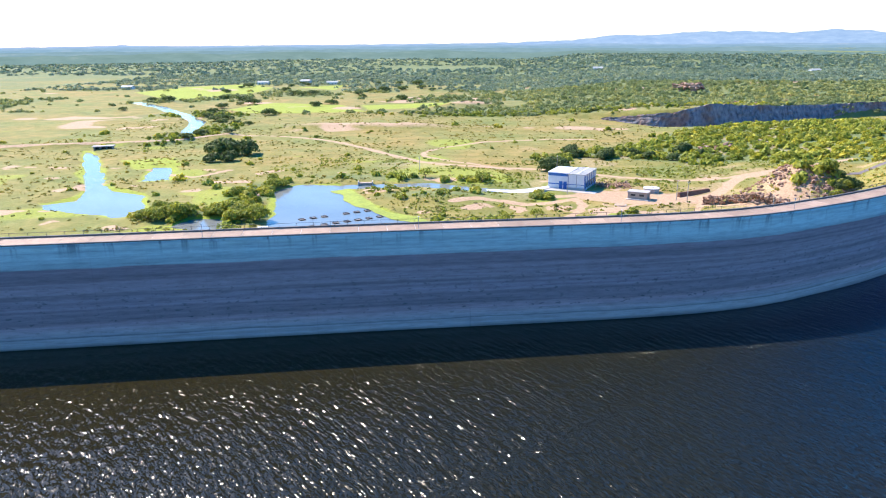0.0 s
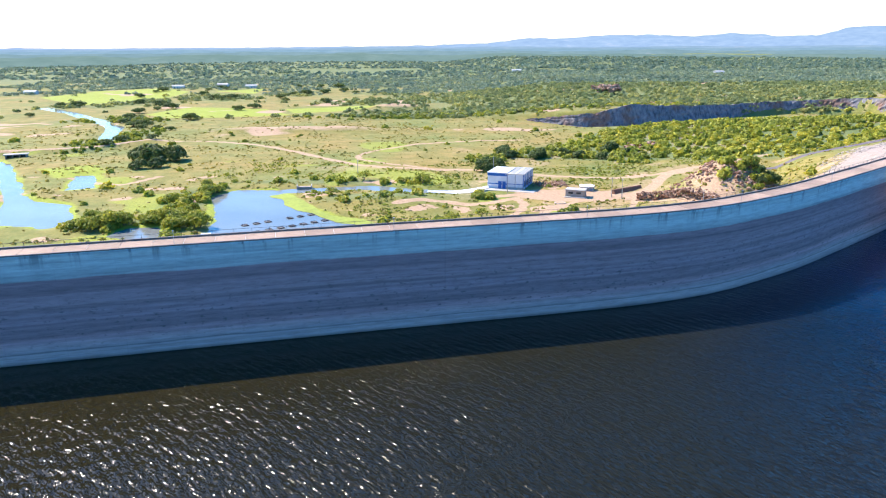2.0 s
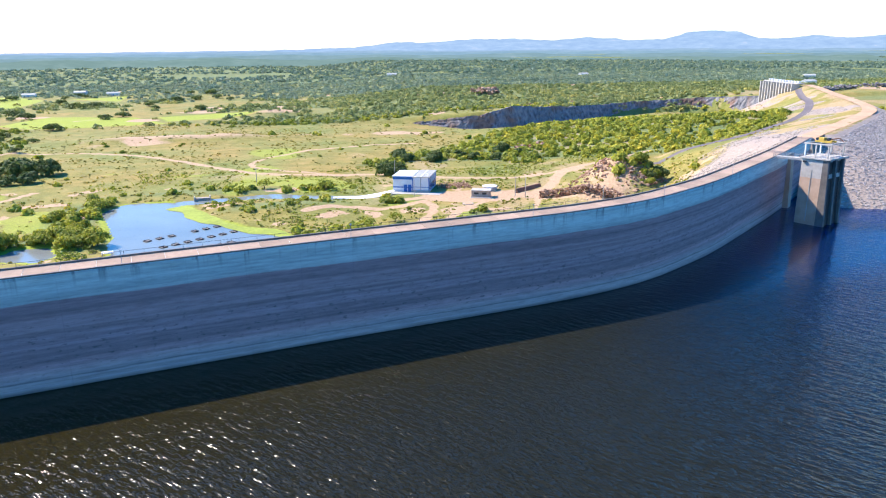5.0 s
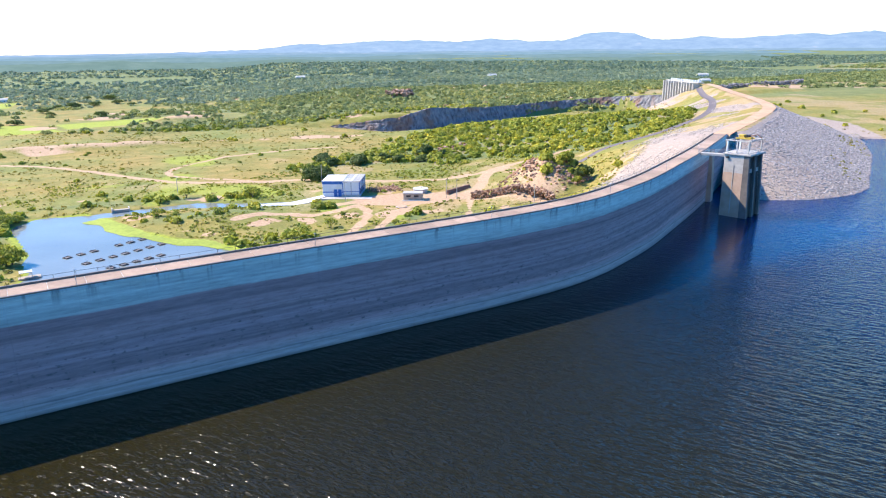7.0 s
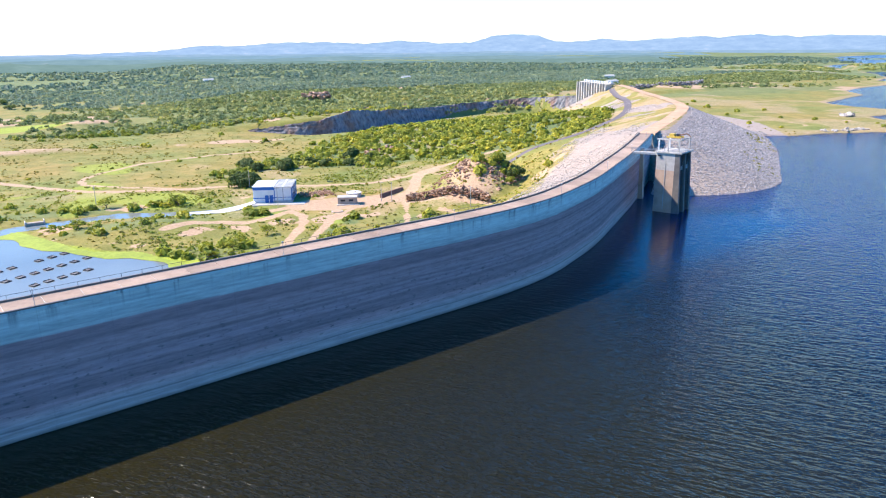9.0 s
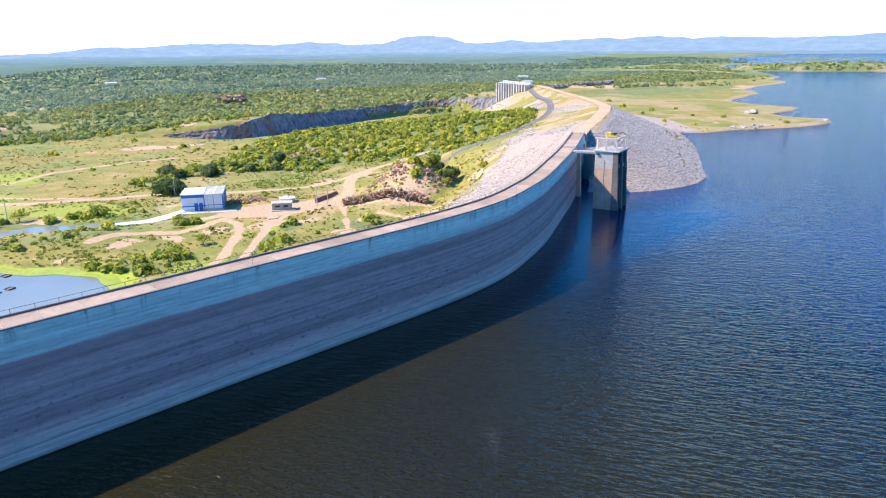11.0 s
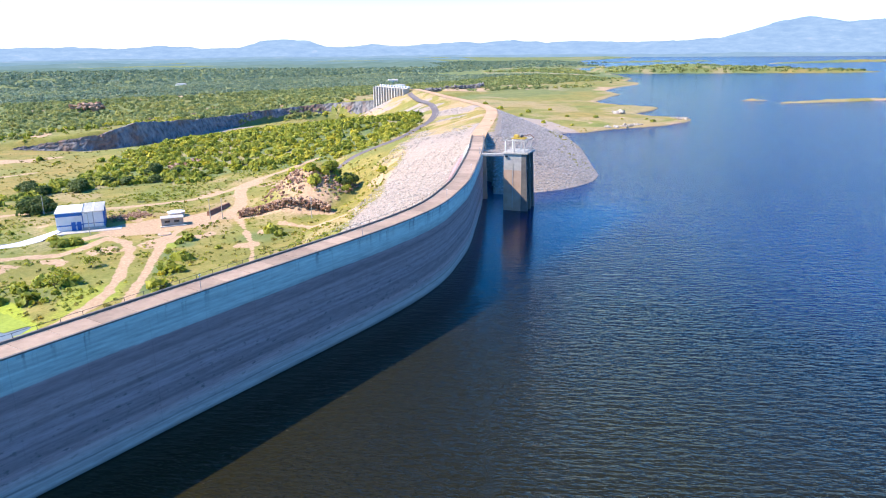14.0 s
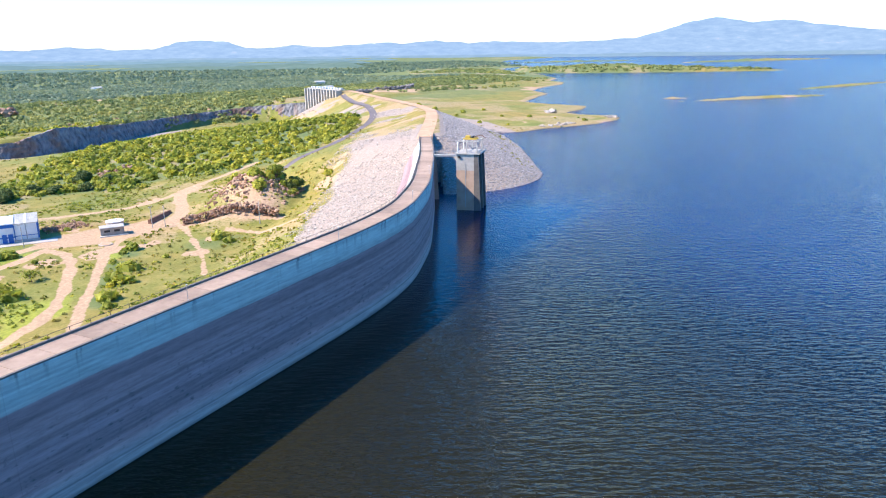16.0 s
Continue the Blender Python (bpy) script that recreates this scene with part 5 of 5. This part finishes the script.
for k in range(12):
    u = r.random()
    spots_t.append(("field", np.interp(u, [0, 0.5, 1], [-225, -255, -345]) + r.uniform(-14, 14) + 18, np.interp(u, [0, 0.5, 1], [430, 540, 640]) + r.uniform(-12, 12), r.uniform(0.6, 1.1)))
for k in range(34):
    spots_t.append(("field", r.uniform(-420, -120), r.uniform(600, 1050), r.uniform(0.7, 1.4)))
for k in range(14):
    spots_t.append(("broad", r.uniform(20, 100), 398 + r.uniform(-8, 22), r.uniform(0.5, 0.85)))
pond_free = [POND_A, POND_B, POND_C, POND_D]
spots_t = [q for q in spots_t if all(signed(np.array([q[1]]), np.array([q[2]]), p)[0] > 2.5 for p in pond_free) and seg_distance(np.array([q[1]]), np.array([q[2]]), RIVER)[0] > 11]
plant_all(PROTOS, spots_t)

# floating weed along the pond's bank
rows = spline([(-80, 302), (-74, 294), (-67, 281), (-52, 263), (-36, 250), (-25, 236), (-22, 216)], 1.5)
vs, fs = [], []
for k, (x, y, tx, ty) in enumerate(rows):
    w0 = 1.5 + 4.0 * value_noise(x, y, 7, 3)
    for j, o in enumerate((-w0 - 2.0, -w0 * 0.5 - 1.0, 0.5, 3.0)):
        vs.append((x - ty * o * 1.0, y + tx * o * 1.0, POND_Z + 0.02 + 0.03 * j))
    if k:
        fs += [(4 * (k - 1) + j, 4 * (k - 1) + j + 1, 4 * k + j + 1, 4 * k + j) for j in range(3)]
tagged(new("floating_weed", from_arrays("floating_weed", vs, fs, M_ALGAE, True)), "bright yellow-green floating weed along the pond bank", "weed", kind="stuff")


# ---- stones ----
def stone_shapes(seed, count=6):
    """Angular stones of unit size: vertices and faces."""
    out = []
    r = random.Random(seed)
    for _ in range(count):
        bm = bmesh.new()
        bmesh.ops.create_icosphere(bm, subdivisions=1, radius=1)
        for v in bm.verts:
            v.co *= r.uniform(0.6, 1.1)
            v.co.z *= 0.75
        bm.verts.ensure_lookup_table()
        keep = bmesh.ops.convex_hull(bm, input=bm.verts)
        bmesh.ops.delete(bm, geom=[g for g in keep["geom_interior"] if isinstance(g, bmesh.types.BMVert)], context="VERTS")
        bmesh.ops.triangulate(bm, faces=bm.faces)
        bm.verts.index_update()
        out.append((np.array([v.co[:] for v in bm.verts]), np.array([[v.index for v in f.verts] for f in bm.faces])))
        bm.free()
    return out


SHAPES = stone_shapes(3)


def stones_mesh(name, x, y, z, size, material, tall=1.0, seed=1):
    r = np.random.RandomState(seed)
    vs, fs, at_ = [], [], 0
    for k in range(len(x)):
        v, f = SHAPES[k % len(SHAPES)]
        a = r.uniform(0, 6.28)
        c, s = math.cos(a), math.sin(a)
        e = size[k] * r.uniform(0.75, 1.25, 3)
        q = v * e * (1, 1, tall)
        vs.append(np.stack([q[:, 0] * c - q[:, 1] * s + x[k], q[:, 0] * s + q[:, 1] * c + y[k], q[:, 2] + z[k]], 1))
        fs.append(f + at_)
        at_ += len(v)
    return from_arrays(name, np.concatenate(vs), np.concatenate(fs), material)


def stone_pieces(parent, x, y, z, size, material, seed):
    """Stones that are objects of their own on a few shared meshes."""
    r = random.Random(seed)
    shared = []
    for v, f in SHAPES:
        shared.append(from_arrays("stone", v, f, material))
    for k in range(len(x)):
        o = new("stone", shared[k % len(shared)])
        o.parent = parent
        e = size[k]
        o.matrix_basis = Matrix.LocRotScale((x[k], y[k], z[k]), Euler((r.uniform(-0.4, 0.4), r.uniform(-0.4, 0.4), r.uniform(0, 6.28))), (e * r.uniform(0.8, 1.3), e, e * r.uniform(0.7, 1.0)))


def slope_stones(name, label, want, bounds, count, s0, s1, material, seed, pieces=260, near=None):
    x, y = scatter(count, *bounds, want, seed)
    z = height(x, y)
    r = np.random.RandomState(seed)
    size = s0 + (s1 - s0) * r.rand(len(x)) ** 2
    t = thing(name, label, "rocks")
    order = np.argsort(np.hypot(x - near[0], y - near[1]))
    a, b = order[:pieces], order[pieces:]
    stone_pieces(t, x[a], y[a], z[a] + 0.05, size[a], material, seed)
    rest = new("rubble_fill", stones_mesh("rubble_fill", x[b], y[b], z[b] + 0.05, size[b], material, 0.8, seed))
    rest.parent = t
    tagged(rest, kind="stuff")
    return t


side_poly = dam_xy + BANK_CREST[1:] + [(366, 2000), (-3000, 2000), (-3000, 39)]


def want_up(x, y):
    d = seg_distance(x, y, [(165, 240)] + BANK_CREST[1:4])
    return ((signed(x, y, side_poly) > 0.5) & (d > 6) & (d < 52) & (seg_distance(x, y, dam_xy) > 1.5)).astype(float)


def want_down(x, y):
    d = seg_distance(x, y, [(84, 168), (118, 199), (150, 228)] + BANK_CREST[1:])
    s = signed(x, y, side_poly)
    return ((s < -9.0) & (d < 44 + 12 * (fbm(x, y, 18, 97) - 0.5))) * np.where(x < 120, 0.95, np.where(x < 190, 0.9 * sstep(0.40, 0.52, fbm(x * 0.7 + y * 0.7, (y - x) * 2.2, 26, 98)), 0.5 * sstep(0.5, 0.6, fbm(x, y, 22, 98))))


slope_stones("riprap_slope", "grey loose riprap stones sloping into the lake", want_up, (130, 330, 180, 320), 60000, 0.22, 0.55, M_STONE_G, 41, near=(165, 195))
slope_stones("rockfill_slope", "pale broken rockfill on the downstream shoulder", want_down, (45, 330, 165, 420), 84000, 0.2, 0.46, M_STONE, 42, near=(85, 200))


def rock_row(name, label, line, width, lift, count, s0, s1, material, seed, tall=1.0):
    """Boulders heaped along a line, as one outcrop."""
    r = np.random.RandomState(seed)
    rows = spline(line, 1.0)
    k = r.randint(0, len(rows), count)
    o = r.normal(size=count) * width * 0.5
    x, y = rows[k, 0] - rows[k, 3] * o, rows[k, 1] + rows[k, 2] * o
    size = s0 + (s1 - s0) * r.rand(count) ** 1.5
    z = height(x, y) + r.rand(count) * lift
    t = thing(name, label, "rocks")
    n_piece = min(count, 120)
    stone_pieces(t, x[:n_piece], y[:n_piece], z[:n_piece], size[:n_piece], material, seed)
    if count > n_piece:
        rest = new("rubble_fill", stones_mesh("rubble_fill", x[n_piece:], y[n_piece:], z[n_piece:], size[n_piece:], material, tall, seed))
        rest.parent = t
        tagged(rest, kind="stuff")
    return t


rock_row("red_cliff", "low reddish rock face with broken ledges", [(70, 284), (80, 277), (89, 268), (96, 259)], 1.8, 3.2, 620, 0.35, 1.0, M_STONE_R, 51, 1.0)
rock_row("rock_crag", "orange and grey rocky crag with bushes", [(92, 300), (100, 290), (110, 281), (116, 272)], 12, 0.3, 480, 0.3, 1.2, M_STONE_R, 52)
rock_row("rubble_heap", "heap of reddish and white rubble beside the powerhouse", [(31, 318), (38, 317), (45, 317)], 5.0, 1.0, 420, 0.25, 0.6, M_STONE_R, 53)
rock_row("shore_rocks", "pale boulders on the grassy point", [(434, 358), (438, 357), (442, 355)], 5, 1.6, 30, 1.0, 3.2, M_STONE, 54)
rock_row("point_rocks", "pale boulders at the tip of the point", [(426, 298), (433, 297), (437, 300)], 6, 0.6, 60, 0.5, 1.6, M_STONE, 55)
rock_row("bank_rocks", "scattered pale boulders along the lake shore", [(345, 303), (362, 300), (376, 297)], 4, 0.5, 90, 0.4, 1.4, M_STONE, 56)
FACE = [(52, 600, -13), (60, 598, -11), (101, 580, -6), (122, 581, -2), (137, 585, 1), (165, 600, -1), (193, 617, -3), (242, 651, -5), (300, 664, -3), (345, 648, 0), (362, 618, 3), (372, 592, 5)]


def rock_face():
    """The quarried side of the gorge: ledges, clefts and leaning slabs under a broken rim."""
    rows = spline([q[:2] for q in FACE], 1.4)
    at_x = np.r_[0, np.cumsum(np.hypot(*np.diff(np.array([q[:2] for q in FACE]), axis=0).T))]
    run = np.r_[0, np.cumsum(np.hypot(*np.diff(rows[:, :2], axis=0).T))]
    run *= at_x[-1] / run[-1]
    vs, fs = [], []
    levels = 13
    for k, (x, y, tx, ty) in enumerate(rows):
        rim = np.interp(run[k], at_x, [q[2] for q in FACE]) + 1.6 * noise.noise((run[k] * 0.09, 3, 0)) + 0.7 * noise.noise((run[k] * 0.4, 7, 0))
        cleft = 1.6 * noise.noise((run[k] * 0.06, 0, 2)) + 0.9 * abs(noise.noise((run[k] * 0.23, 1, 4)))
        for j in range(levels):
            u = j / (levels - 2)
            z = -19 + (rim + 19) * min(u, 1)
            step = math.floor(z / 2.6 + 0.8 * noise.noise((run[k] * 0.05, z * 0.05, 9))) * 0.55
            o = -3.0 + cleft + step + 0.8 * noise.noise((run[k] * 0.35, z * 0.5, 6)) + 3.0 * u
            if j == levels - 1:
                o, z = o + 7.0, rim - 1.5
            vs.append((x - ty * o, y + tx * o, z))
        if k:
            fs += [(levels * (k - 1) + j, levels * k + j, levels * k + j + 1, levels * (k - 1) + j + 1) for j in range(levels - 1)]
    ob = new("gorge_face", from_arrays("gorge_face", vs, fs, M_FACE))
    return tagged(ob, "blue-grey quarried rock face of the spillway gorge", "rock face", kind="structure")


rock_face()
rock_row("rim_rocks", "pale reddish boulders above the gorge rim", [(150, 622), (180, 648), (205, 668), (228, 676)], 12, 1.0, 90, 0.8, 2.2, M_STONE_R, 61)
rock_row("meadow_outcrop", "low brown rock outcrop among the scrub", [(96, 420), (104, 418), (113, 421)], 5, 1.5, 60, 0.6, 1.8, M_STONE_R, 62)
rock_row("approach_cutting", "dark rock cutting beside the spillway approach", [(470, 640), (520, 668), (570, 660), (620, 690)], 4, 4, 260, 1.0, 2.4, M_CLIFF, 58, 1.2)
rock_row("quarry_knoll", "grey rock knoll above the woodland", [(138, 746), (150, 750), (162, 744)], 10, 4, 70, 1.5, 4.5, M_STONE_R, 59)
